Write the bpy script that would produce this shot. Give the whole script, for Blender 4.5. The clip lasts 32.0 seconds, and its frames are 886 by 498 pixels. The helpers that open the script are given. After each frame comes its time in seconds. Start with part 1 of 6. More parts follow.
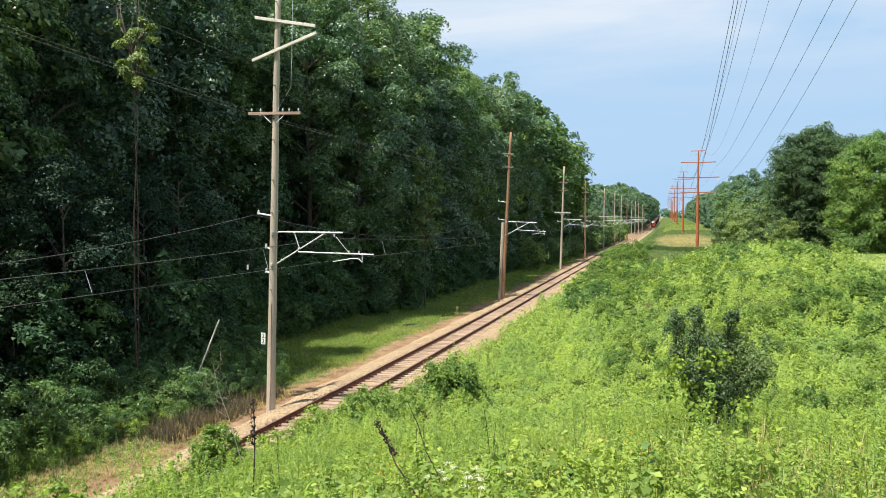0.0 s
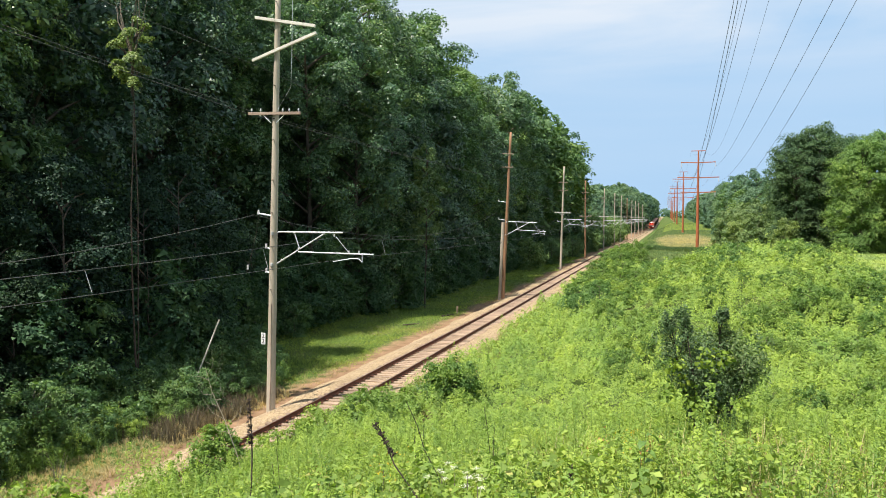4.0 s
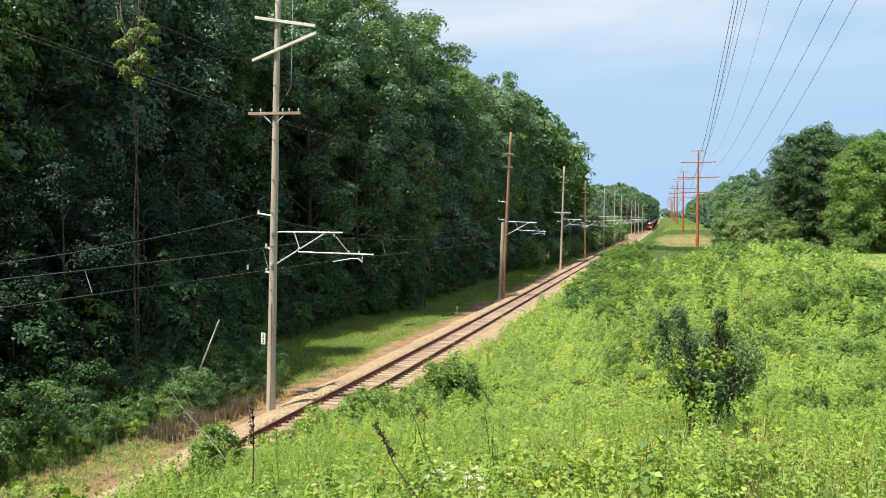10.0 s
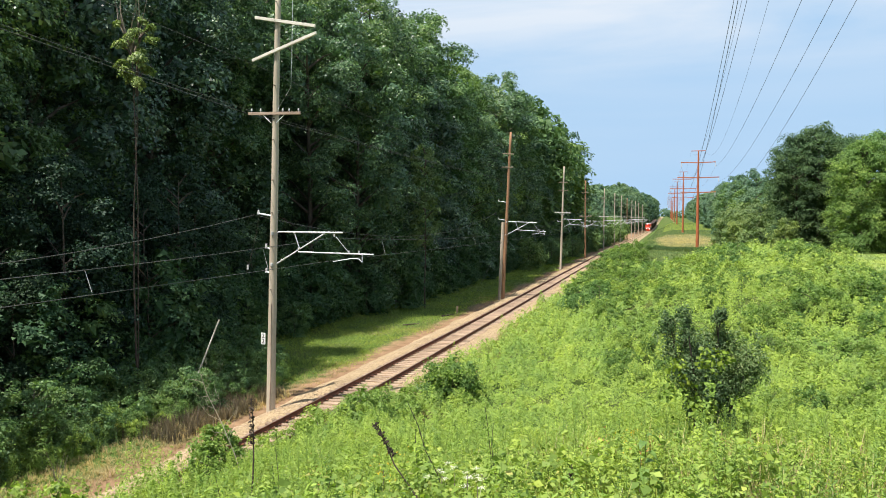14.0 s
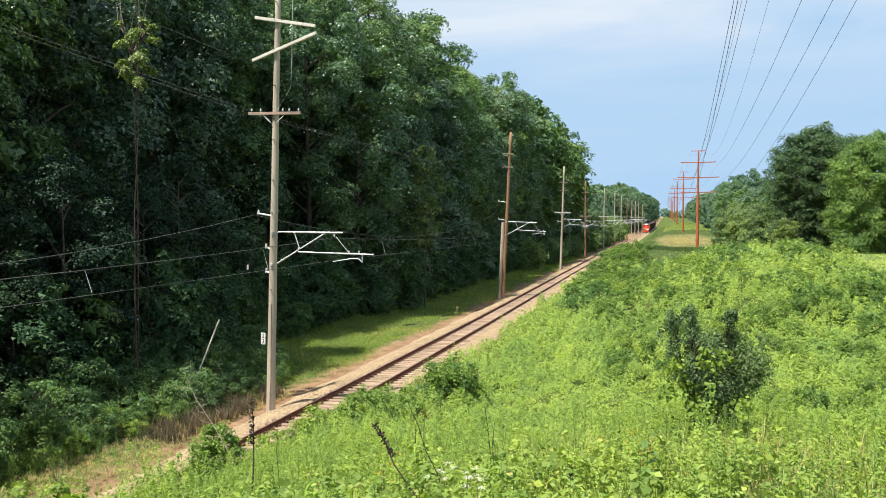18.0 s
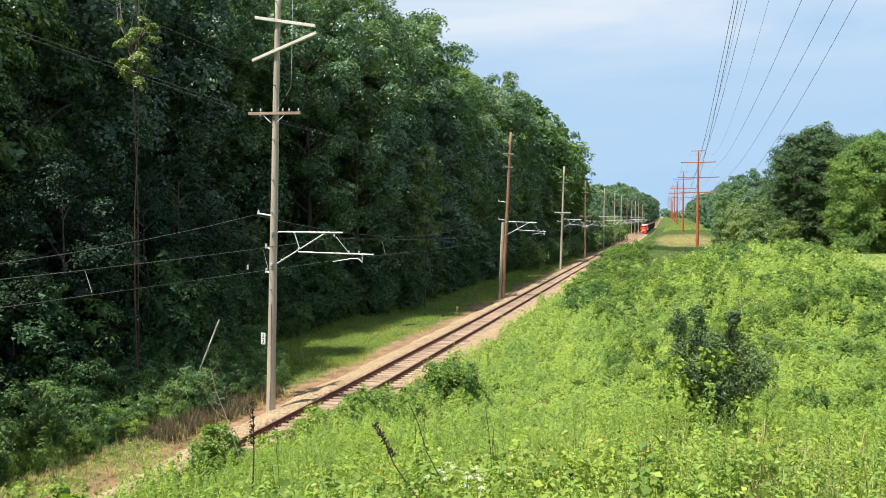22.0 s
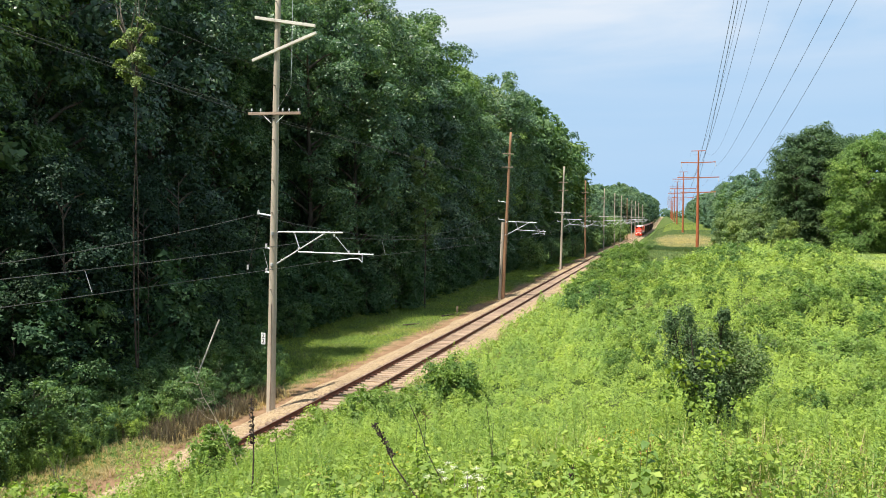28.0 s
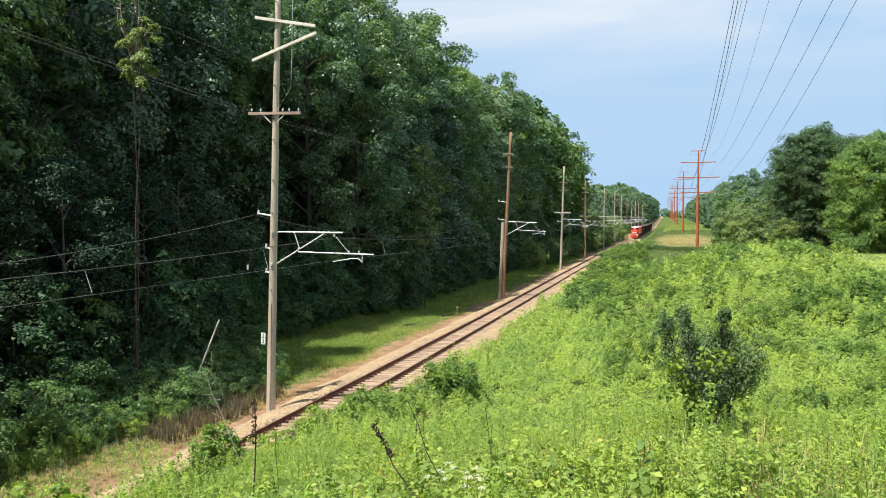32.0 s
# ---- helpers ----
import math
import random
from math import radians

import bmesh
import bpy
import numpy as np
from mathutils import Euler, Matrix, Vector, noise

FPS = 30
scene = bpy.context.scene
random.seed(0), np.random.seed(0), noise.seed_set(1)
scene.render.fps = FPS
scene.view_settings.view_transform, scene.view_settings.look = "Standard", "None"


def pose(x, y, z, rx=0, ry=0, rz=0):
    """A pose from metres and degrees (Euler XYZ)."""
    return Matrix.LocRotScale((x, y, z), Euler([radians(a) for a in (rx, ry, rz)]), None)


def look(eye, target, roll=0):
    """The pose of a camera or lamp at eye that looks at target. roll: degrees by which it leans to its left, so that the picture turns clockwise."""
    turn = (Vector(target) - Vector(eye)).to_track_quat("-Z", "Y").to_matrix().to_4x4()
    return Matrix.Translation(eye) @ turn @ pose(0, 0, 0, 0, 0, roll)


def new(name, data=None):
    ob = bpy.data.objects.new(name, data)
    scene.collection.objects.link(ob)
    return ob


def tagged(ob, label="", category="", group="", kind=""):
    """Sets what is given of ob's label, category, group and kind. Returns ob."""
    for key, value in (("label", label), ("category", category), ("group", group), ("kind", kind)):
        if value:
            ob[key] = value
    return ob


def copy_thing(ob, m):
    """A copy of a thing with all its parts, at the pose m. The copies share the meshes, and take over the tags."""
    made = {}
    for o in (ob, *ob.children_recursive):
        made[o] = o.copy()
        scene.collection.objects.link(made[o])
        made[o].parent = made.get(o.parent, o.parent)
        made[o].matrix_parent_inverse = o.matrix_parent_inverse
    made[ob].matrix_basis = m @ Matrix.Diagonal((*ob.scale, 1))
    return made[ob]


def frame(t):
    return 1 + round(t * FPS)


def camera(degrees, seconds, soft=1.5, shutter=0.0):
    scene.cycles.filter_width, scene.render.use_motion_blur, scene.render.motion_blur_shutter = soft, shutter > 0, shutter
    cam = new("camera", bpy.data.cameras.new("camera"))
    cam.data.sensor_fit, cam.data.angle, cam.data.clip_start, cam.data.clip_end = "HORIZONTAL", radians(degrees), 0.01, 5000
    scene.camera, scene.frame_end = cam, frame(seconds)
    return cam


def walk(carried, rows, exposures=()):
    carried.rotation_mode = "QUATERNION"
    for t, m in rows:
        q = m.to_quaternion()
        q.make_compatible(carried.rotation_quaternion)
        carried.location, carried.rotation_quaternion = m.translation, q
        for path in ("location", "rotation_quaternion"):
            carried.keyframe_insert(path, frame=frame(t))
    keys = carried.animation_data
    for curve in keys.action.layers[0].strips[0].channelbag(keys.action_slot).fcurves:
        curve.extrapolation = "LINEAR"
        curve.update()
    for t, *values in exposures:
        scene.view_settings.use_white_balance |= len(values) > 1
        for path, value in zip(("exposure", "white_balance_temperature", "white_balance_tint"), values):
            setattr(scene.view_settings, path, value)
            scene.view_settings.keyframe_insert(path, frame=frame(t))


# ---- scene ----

# ---------------------------------------------------------------- camera
DURATION = 32.0
cam = camera(60.0, DURATION, soft=0.95)
EYE = (0.0, 0.0, 8.0)
AIM = (-0.27552571, 0.96027969, -0.0441419)
stand = look(EYE, (EYE[0] + AIM[0] * 10, EYE[1] + AIM[1] * 10, EYE[2] + AIM[2] * 10))
walk(cam, [(0.0, stand), (DURATION, stand)], exposures=[(0.0, 0.95), (DURATION, 0.95)])

# ---------------------------------------------------------------- sky and sun
SUN_DIR = Vector((-0.29, -0.36, 0.885)).normalized()
world = bpy.data.worlds.new("summer_sky")
scene.world = world
world.use_nodes = True
wn, wl = world.node_tree.nodes, world.node_tree.links
wn.clear()
sky = wn.new("ShaderNodeTexSky")
sky.sky_type = "NISHITA"
sky.sun_disc = False
sky.sun_elevation = math.asin(SUN_DIR.z)
sky.sun_rotation = math.atan2(SUN_DIR.x, SUN_DIR.y)
sky.air_density, sky.dust_density, sky.ozone_density = 1.0, 0.5, 1.0
wcoord = wn.new("ShaderNodeTexCoord")
wmap = wn.new("ShaderNodeMapping")
wmap.inputs["Scale"].default_value = (1.1, 2.0, 9.0)
wmap.inputs["Rotation"].default_value = (0.0, radians(-4), radians(12))
cirrus = wn.new("ShaderNodeTexNoise")
cirrus.inputs["Scale"].default_value = 1.2
cirrus.inputs["Detail"].default_value = 7.0
cirrus.inputs["Roughness"].default_value = 0.56
cirrus.inputs["Distortion"].default_value = 0.5
cramp = wn.new("ShaderNodeValToRGB")
cramp.color_ramp.elements[0].position, cramp.color_ramp.elements[0].color = 0.35, (0, 0, 0, 1)
cramp.color_ramp.elements[1].position, cramp.color_ramp.elements[1].color = 0.62, (0.95, 0.95, 0.95, 1)
cmix = wn.new("ShaderNodeMixRGB")
cmix.inputs["Color2"].default_value = (3.36, 3.64, 4.0, 1)
back = wn.new("ShaderNodeBackground")
back.inputs["Strength"].default_value = 0.125
wout = wn.new("ShaderNodeOutputWorld")
wl.new(wcoord.outputs["Generated"], wmap.inputs["Vector"])
wl.new(wmap.outputs["Vector"], cirrus.inputs["Vector"])
wl.new(cirrus.outputs["Fac"], cramp.inputs["Fac"])
wsep = wn.new("ShaderNodeSeparateXYZ")
wl.new(wcoord.outputs["Generated"], wsep.inputs["Vector"])
high = wn.new("ShaderNodeMapRange")
high.interpolation_type = "SMOOTHSTEP"
high.inputs["From Min"].default_value, high.inputs["From Max"].default_value = 0.13, 0.27
high.inputs["To Min"].default_value, high.inputs["To Max"].default_value = 0.12, 1.0
wl.new(wsep.outputs["Z"], high.inputs["Value"])
cfac = wn.new("ShaderNodeMath")
cfac.operation = "MULTIPLY"
wl.new(cramp.outputs["Color"], cfac.inputs[0])
wl.new(high.outputs["Result"], cfac.inputs[1])
wl.new(cfac.outputs["Value"], cmix.inputs["Fac"])
soften = wn.new("ShaderNodeMixRGB")
soften.blend_type = "DARKEN"
soften.inputs["Fac"].default_value = 1.0
soften.inputs["Color2"].default_value = (1.84, 2.74, 3.8, 1)
wl.new(sky.outputs["Color"], soften.inputs["Color1"])
wl.new(soften.outputs["Color"], cmix.inputs["Color1"])
wl.new(cmix.outputs["Color"], back.inputs["Color"])
wl.new(back.outputs["Background"], wout.inputs["Surface"])

sun_data = bpy.data.lights.new("sun", "SUN")
sun_data.energy, sun_data.angle, sun_data.color = 5.0, radians(0.53), (1.0, 0.95, 0.86)
sun = new("sun", sun_data)
sun.matrix_world = look(SUN_DIR * 200, (0, 0, 0))

# ---------------------------------------------------------------- materials


def base_material(name, rough=0.7, metal=0.0, spec=0.4):
    m = bpy.data.materials.new(name)
    m.use_nodes = True
    b = m.node_tree.nodes["Principled BSDF"]
    b.inputs["Roughness"].default_value = rough
    b.inputs["Metallic"].default_value = metal
    b.inputs["Specular IOR Level"].default_value = spec
    return m, m.node_tree.nodes, m.node_tree.links, b


def ramp(nodes, stops):
    r = nodes.new("ShaderNodeValToRGB")
    e = r.color_ramp.elements
    while len(e) < len(stops):
        e.new(0.5)
    for el, (p, c) in zip(e, stops):
        el.position, el.color = p, (*c, 1)
    return r


def noise_tex(nodes, links, scale, detail=4.0, rough=0.6, stretch=None, coord="Object"):
    c = nodes.new("ShaderNodeTexCoord")
    n = nodes.new("ShaderNodeTexNoise")
    n.inputs["Scale"].default_value = scale
    n.inputs["Detail"].default_value = detail
    n.inputs["Roughness"].default_value = rough
    if stretch:
        mp = nodes.new("ShaderNodeMapping")
        mp.inputs["Scale"].default_value = stretch
        links.new(c.outputs[coord], mp.inputs["Vector"])
        links.new(mp.outputs["Vector"], n.inputs["Vector"])
    else:
        links.new(c.outputs[coord], n.inputs["Vector"])
    return n


def mixed(nodes, links, kind, fac, a, b):
    m = nodes.new("ShaderNodeMixRGB")
    m.blend_type = kind
    for socket, v in ((m.inputs["Fac"], fac), (m.inputs["Color1"], a), (m.inputs["Color2"], b)):
        if isinstance(v, (int, float)):
            socket.default_value = v
        elif isinstance(v, tuple):
            socket.default_value = (*v, 1)
        else:
            links.new(v, socket)
    return m.outputs["Color"]


def surface(name, dark, light, scale=3.0, fine=40.0, rough=0.8, metal=0.0, bump=0.3, stretch=None, spec=0.3, vary=0.0, coord="Object"):
    """Two-scale mottled surface with fine relief."""
    m, n, l, b = base_material(name, rough, metal, spec)
    big = noise_tex(n, l, scale, 5, 0.6, stretch, coord)
    small = noise_tex(n, l, fine, 3, 0.6, stretch, coord)
    r = ramp(n, [(0.3, dark), (0.7, light)])
    l.new(big.outputs["Fac"], r.inputs["Fac"])
    grain = ramp(n, [(0.25, (0.72, 0.72, 0.72)), (0.75, (1.15, 1.15, 1.15))])
    l.new(small.outputs["Fac"], grain.inputs["Fac"])
    col = mixed(n, l, "MULTIPLY", 0.8, r.outputs["Color"], grain.outputs["Color"])
    if vary:
        info = n.new("ShaderNodeObjectInfo")
        vr = ramp(n, [(0.0, (1 - vary,) * 3), (1.0, (1 + vary,) * 3)])
        l.new(info.outputs["Random"], vr.inputs["Fac"])
        col = mixed(n, l, "MULTIPLY", 1.0, col, vr.outputs["Color"])
    l.new(col, b.inputs["Base Color"])
    if bump:
        bp = n.new("ShaderNodeBump")
        bp.inputs["Strength"].default_value = bump
        bp.inputs["Distance"].default_value = 0.02
        l.new(small.outputs["Fac"], bp.inputs["Height"])
        l.new(bp.outputs["Normal"], b.inputs["Normal"])
    return m


def leaf_material(name, stops, rough=0.5, through_share=0.28, glow=1.25, patch_scale=0.35, vary=0.22, spec=0.35):
    """Leaves: colour differs from leaf to leaf and over larger patches; some light passes through."""
    m, n, l, b = base_material(name, rough, 0.0, spec)
    geo = n.new("ShaderNodeNewGeometry")
    r = ramp(n, stops)
    l.new(geo.outputs["Random Per Island"], r.inputs["Fac"])
    big = noise_tex(n, l, patch_scale, 3, 0.55)
    pr = ramp(n, [(0.32, (1 - vary * 1.25, 1 - vary * 0.9, 1 - vary * 0.2)), (0.68, (1 + vary, 1 + vary * 0.75, 1 + vary * 0.2))])
    l.new(big.outputs["Fac"], pr.inputs["Fac"])
    col = mixed(n, l, "MULTIPLY", 1.0, r.outputs["Color"], pr.outputs["Color"])
    wide = noise_tex(n, l, patch_scale * 0.2, 2, 0.5)
    wr = ramp(n, [(0.35, (1 - vary * 0.8, 1 - vary * 0.45, 1.0)), (0.65, (1 + vary * 0.5, 1 + vary * 0.35, 1 - vary * 0.1))])
    l.new(wide.outputs["Fac"], wr.inputs["Fac"])
    col = mixed(n, l, "MULTIPLY", 1.0, col, wr.outputs["Color"])
    info = n.new("ShaderNodeObjectInfo")
    vr = ramp(n, [(0.0, (0.78, 0.84, 0.9)), (0.5, (1.0, 1.0, 1.0)), (1.0, (1.2, 1.12, 0.9))])
    l.new(info.outputs["Random"], vr.inputs["Fac"])
    col = mixed(n, l, "MULTIPLY", 1.0, col, vr.outputs["Color"])
    l.new(col, b.inputs["Base Color"])
    tr = n.new("ShaderNodeBsdfTranslucent")
    tcol = mixed(n, l, "MULTIPLY", 1.0, col, (1.12 * glow, 1.26 * glow, 0.6 * glow))
    l.new(tcol, tr.inputs["Color"])
    mx = n.new("ShaderNodeMixShader")
    mx.inputs["Fac"].default_value = through_share
    l.new(b.outputs["BSDF"], mx.inputs[1])
    l.new(tr.outputs["BSDF"], mx.inputs[2])
    l.new(mx.outputs["Shader"], n["Material Output"].inputs["Surface"])
    return m


M_FOREST = leaf_material("forest_leaf", [(0.0, (0.036, 0.074, 0.045)), (0.5, (0.064, 0.12, 0.064)), (0.85, (0.115, 0.185, 0.088)), (1.0, (0.22, 0.275, 0.15))], rough=0.4, spec=0.5, through_share=0.22)
M_DEEP = leaf_material("deep_forest_leaf", [(0.0, (0.055, 0.106, 0.05)), (0.5, (0.096, 0.168, 0.07)), (0.85, (0.15, 0.235, 0.09)), (1.0, (0.25, 0.32, 0.15))], rough=0.42, spec=0.45, through_share=0.26)
M_OAK = leaf_material("oak_leaf", [(0.0, (0.044, 0.08, 0.034)), (0.5, (0.072, 0.122, 0.048)), (1.0, (0.13, 0.19, 0.078))], rough=0.65, spec=0.22)
M_WEED_FAR = leaf_material("mound_leaf", [(0.0, (0.176, 0.26, 0.062)), (0.5, (0.216, 0.31, 0.074)), (0.96, (0.244, 0.338, 0.086)), (1.0, (0.32, 0.39, 0.14))], rough=0.55, through_share=0.31, patch_scale=1.6, vary=0.24, spec=0.25)
M_UNDER = leaf_material("understory_leaf", [(0.0, (0.036, 0.076, 0.032)), (0.6, (0.064, 0.12, 0.046)), (1.0, (0.115, 0.18, 0.072))], rough=0.6, spec=0.18, through_share=0.28)
# lightened and blued leaves: the haze of distance is put into their colour
M_FOREST_HAZE = leaf_material("hazed_distant_leaf", [(0.0, (0.09, 0.148, 0.09)), (0.5, (0.13, 0.2, 0.115)), (1.0, (0.19, 0.265, 0.15))], rough=0.8, spec=0.15, patch_scale=0.06)
M_LIGHT_TREE = leaf_material("light_tree_leaf", [(0.0, (0.075, 0.13, 0.042)), (0.6, (0.13, 0.205, 0.064)), (1.0, (0.22, 0.295, 0.105))], rough=0.6, spec=0.22)
M_MAPLE = leaf_material("maple_leaf", [(0.0, (0.09, 0.155, 0.04)), (0.6, (0.15, 0.235, 0.058)), (1.0, (0.235, 0.32, 0.095))], rough=0.6, spec=0.22, through_share=0.3)
M_YOUNG = leaf_material("young_tree_leaf", [(0.0, (0.10, 0.15, 0.05)), (0.6, (0.17, 0.23, 0.075)), (1.0, (0.28, 0.33, 0.13))], rough=0.5, spec=0.3, through_share=0.25)
M_WILLOW = leaf_material("willow_leaf", [(0.0, (0.10, 0.15, 0.05)), (0.6, (0.16, 0.22, 0.07)), (1.0, (0.24, 0.30, 0.11))], rough=0.55)
M_WEED = leaf_material("weed_leaf", [(0.0, (0.176, 0.256, 0.056)), (0.5, (0.212, 0.302, 0.066)), (0.96, (0.242, 0.332, 0.078)), (1.0, (0.32, 0.385, 0.125))], rough=0.55, through_share=0.31, patch_scale=2.6, vary=0.24, spec=0.25)
M_BLADE = leaf_material("grass_blade", [(0.0, (0.13, 0.17, 0.022)), (0.5, (0.20, 0.25, 0.035)), (0.85, (0.28, 0.31, 0.07)), (1.0, (0.42, 0.38, 0.16))], rough=0.55, through_share=0.3, patch_scale=0.25, vary=0.3)
M_MOWN = leaf_material("mown_grass", [(0.0, (0.12, 0.18, 0.032)), (0.5, (0.19, 0.265, 0.046)), (1.0, (0.32, 0.355, 0.09))], rough=0.6, through_share=0.34)
M_DRY = leaf_material("dry_grass", [(0.0, (0.27, 0.19, 0.09)), (0.6, (0.42, 0.31, 0.155)), (1.0, (0.52, 0.43, 0.24))], rough=0.8, through_share=0.25)
M_REED = leaf_material("field_grass", [(0.0, (0.085, 0.14, 0.058)), (0.6, (0.14, 0.2, 0.082)), (1.0, (0.21, 0.265, 0.115))], rough=0.6, through_share=0.2)
M_LAWN = leaf_material("sunlit_lawn", [(0.0, (0.22, 0.29, 0.075)), (0.5, (0.31, 0.38, 0.11)), (1.0, (0.41, 0.45, 0.17))], rough=0.6, through_share=0.3)
M_BUSH_VINE = leaf_material("bush_vine_leaf", [(0.0, (0.11, 0.165, 0.025)), (0.6, (0.20, 0.28, 0.04)), (1.0, (0.34, 0.40, 0.07))], rough=0.6, through_share=0.3, spec=0.2)
# grey-brown of dead brush, darkened further to hold the forest's shade
M_SHADED_BRUSH = leaf_material("shaded_dead_brush", [(0.0, (0.07, 0.055, 0.035)), (0.6, (0.13, 0.10, 0.06)), (1.0, (0.22, 0.17, 0.10))], rough=0.85, through_share=0.15)
M_BRAMBLE = leaf_material("bramble_leaf", [(0.0, (0.095, 0.16, 0.036)), (0.6, (0.155, 0.24, 0.05)), (1.0, (0.225, 0.31, 0.075))], rough=0.55, through_share=0.34, spec=0.3)
M_SHRUB = leaf_material("shrub_leaf", [(0.0, (0.14, 0.205, 0.042)), (0.6, (0.21, 0.29, 0.056)), (1.0, (0.28, 0.355, 0.08))], rough=0.55, spec=0.3, through_share=0.35)
M_TALLWEED = leaf_material("tall_weed_leaf", [(0.0, (0.075, 0.14, 0.032)), (0.6, (0.12, 0.21, 0.045)), (1.0, (0.18, 0.28, 0.07))], rough=0.6)
M_OLIVE = leaf_material("bush_leaf", [(0.0, (0.058, 0.1, 0.038)), (0.6, (0.108, 0.168, 0.062)), (1.0, (0.23, 0.28, 0.14))], rough=0.55, through_share=0.28, spec=0.25)
M_VINE = leaf_material("vine_leaf", [(0.0, (0.15, 0.215, 0.04)), (0.55, (0.25, 0.325, 0.055)), (0.95, (0.34, 0.40, 0.09)), (1.0, (0.42, 0.38, 0.12))], rough=0.6, through_share=0.35, spec=0.2, patch_scale=1.4)
M_VERGE = leaf_material("verge_shrub_leaf", [(0.0, (0.08, 0.145, 0.05)), (0.6, (0.14, 0.225, 0.072)), (1.0, (0.22, 0.30, 0.105))], rough=0.5, spec=0.3, through_share=0.34)
# leaf colour darkened to stand in for the shade under the forest edge
M_SHADED_UNDER = leaf_material("shaded_understory_leaf", [(0.0, (0.015, 0.034, 0.02)), (0.6, (0.028, 0.056, 0.031)), (1.0, (0.055, 0.092, 0.05))], rough=0.6, spec=0.18, through_share=0.2)
M_BRUSH = leaf_material("trackside_brush_leaf", [(0.0, (0.1, 0.165, 0.062)), (0.6, (0.165, 0.24, 0.09)), (1.0, (0.23, 0.305, 0.125))], rough=0.65, spec=0.2)
M_BARK = surface("bark", (0.06, 0.045, 0.033), (0.14, 0.11, 0.085), 2.0, 18.0, 0.9, bump=0.7, stretch=(1, 1, 0.25))
M_STEM = surface("dead_stem", (0.10, 0.08, 0.06), (0.26, 0.22, 0.17), 6.0, 60.0, 0.9, bump=0.3)
M_STALK = surface("green_stalk", (0.11, 0.15, 0.04), (0.2, 0.24, 0.07), 6.0, 60.0, 0.7, bump=0.1)
M_DARKSTEM = surface("dark_stem", (0.035, 0.025, 0.02), (0.09, 0.065, 0.05), 8.0, 70.0, 0.9, bump=0.3)
M_POLE_GREY = surface("weathered_grey_pole", (0.30, 0.25, 0.19), (0.50, 0.43, 0.34), 1.2, 26.0, 0.85, bump=0.5, stretch=(3, 3, 0.16))
M_POLE_BROWN = surface("brown_pole", (0.19, 0.10, 0.055), (0.36, 0.20, 0.11), 1.2, 26.0, 0.85, bump=0.5, stretch=(3, 3, 0.16))
M_ARM_WOOD = surface("pale_crossarm_wood", (0.48, 0.44, 0.37), (0.68, 0.64, 0.56), 2.0, 30.0, 0.85, bump=0.4, stretch=(0.3, 2, 2))
M_OLD_ARM = surface("old_crossarm_wood", (0.22, 0.15, 0.11), (0.42, 0.32, 0.25), 2.0, 30.0, 0.85, bump=0.4, stretch=(0.3, 2, 2))
M_GALV = surface("galvanised_steel", (0.55, 0.56, 0.57), (0.72, 0.73, 0.74), 5.0, 60.0, 0.45, metal=0.35, bump=0.05)
M_OLD_GALV = surface("dull_galvanised_steel", (0.3, 0.3, 0.3), (0.46, 0.46, 0.45), 5.0, 60.0, 0.6, metal=0.3, bump=0.05)
M_WIRE = surface("wire_metal", (0.08, 0.08, 0.078), (0.13, 0.128, 0.12), 2.0, 30.0, 0.85, metal=0.0, bump=0.0, spec=0.2)
M_TWIG = surface("pale_twig", (0.26, 0.22, 0.16), (0.42, 0.37, 0.28), 6.0, 60.0, 0.9, bump=0.1)
M_STRAW = leaf_material("straw_grass", [(0.0, (0.34, 0.29, 0.165)), (0.6, (0.47, 0.40, 0.245)), (1.0, (0.55, 0.48, 0.31))], rough=0.8, through_share=0.2)
M_INSULATOR = surface("glazed_insulator", (0.42, 0.42, 0.42), (0.6, 0.6, 0.6), 8.0, 60.0, 0.25, bump=0.0)
M_RUST = surface("weathering_steel", (0.30, 0.085, 0.035), (0.44, 0.14, 0.06), 0.6, 12.0, 0.75, metal=0.1, bump=0.15)
M_RAIL = surface("rusty_rail_side", (0.10, 0.038, 0.022), (0.20, 0.08, 0.044), 3.0, 50.0, 0.85, metal=0.1, bump=0.2)
M_RAILTOP = surface("worn_rail_head", (0.15, 0.10, 0.075), (0.27, 0.20, 0.155), 3.0, 40.0, 0.5, metal=0.3, bump=0.05)
M_TIE = surface("weathered_tie", (0.18, 0.12, 0.085), (0.38, 0.28, 0.20), 2.2, 30.0, 0.92, bump=0.5, stretch=(0.4, 3, 2), vary=0.3)
M_STONE = surface("ballast_stone", (0.36, 0.26, 0.18), (0.56, 0.44, 0.33), 3.0, 30.0, 0.9, bump=0.2)
M_WHITE = surface("white_sign_paint", (0.68, 0.68, 0.66), (0.82, 0.82, 0.8), 6.0, 60.0, 0.6, bump=0.0)
M_BLACK = surface("black_paint", (0.02, 0.02, 0.02), (0.045, 0.045, 0.045), 6.0, 60.0, 0.6, bump=0.0)
M_RED = surface("orange_red_paint", (0.62, 0.04, 0.015), (0.78, 0.075, 0.025), 0.8, 20.0, 0.4, bump=0.05, spec=0.5)
M_SILVER = surface("pale_grey_roof_paint", (0.5, 0.49, 0.47), (0.7, 0.69, 0.66), 1.0, 20.0, 0.6, bump=0.05)
M_CAR = surface("dark_freight_paint", (0.028, 0.022, 0.02), (0.075, 0.05, 0.04), 0.8, 14.0, 0.75, bump=0.1, vary=0.4)
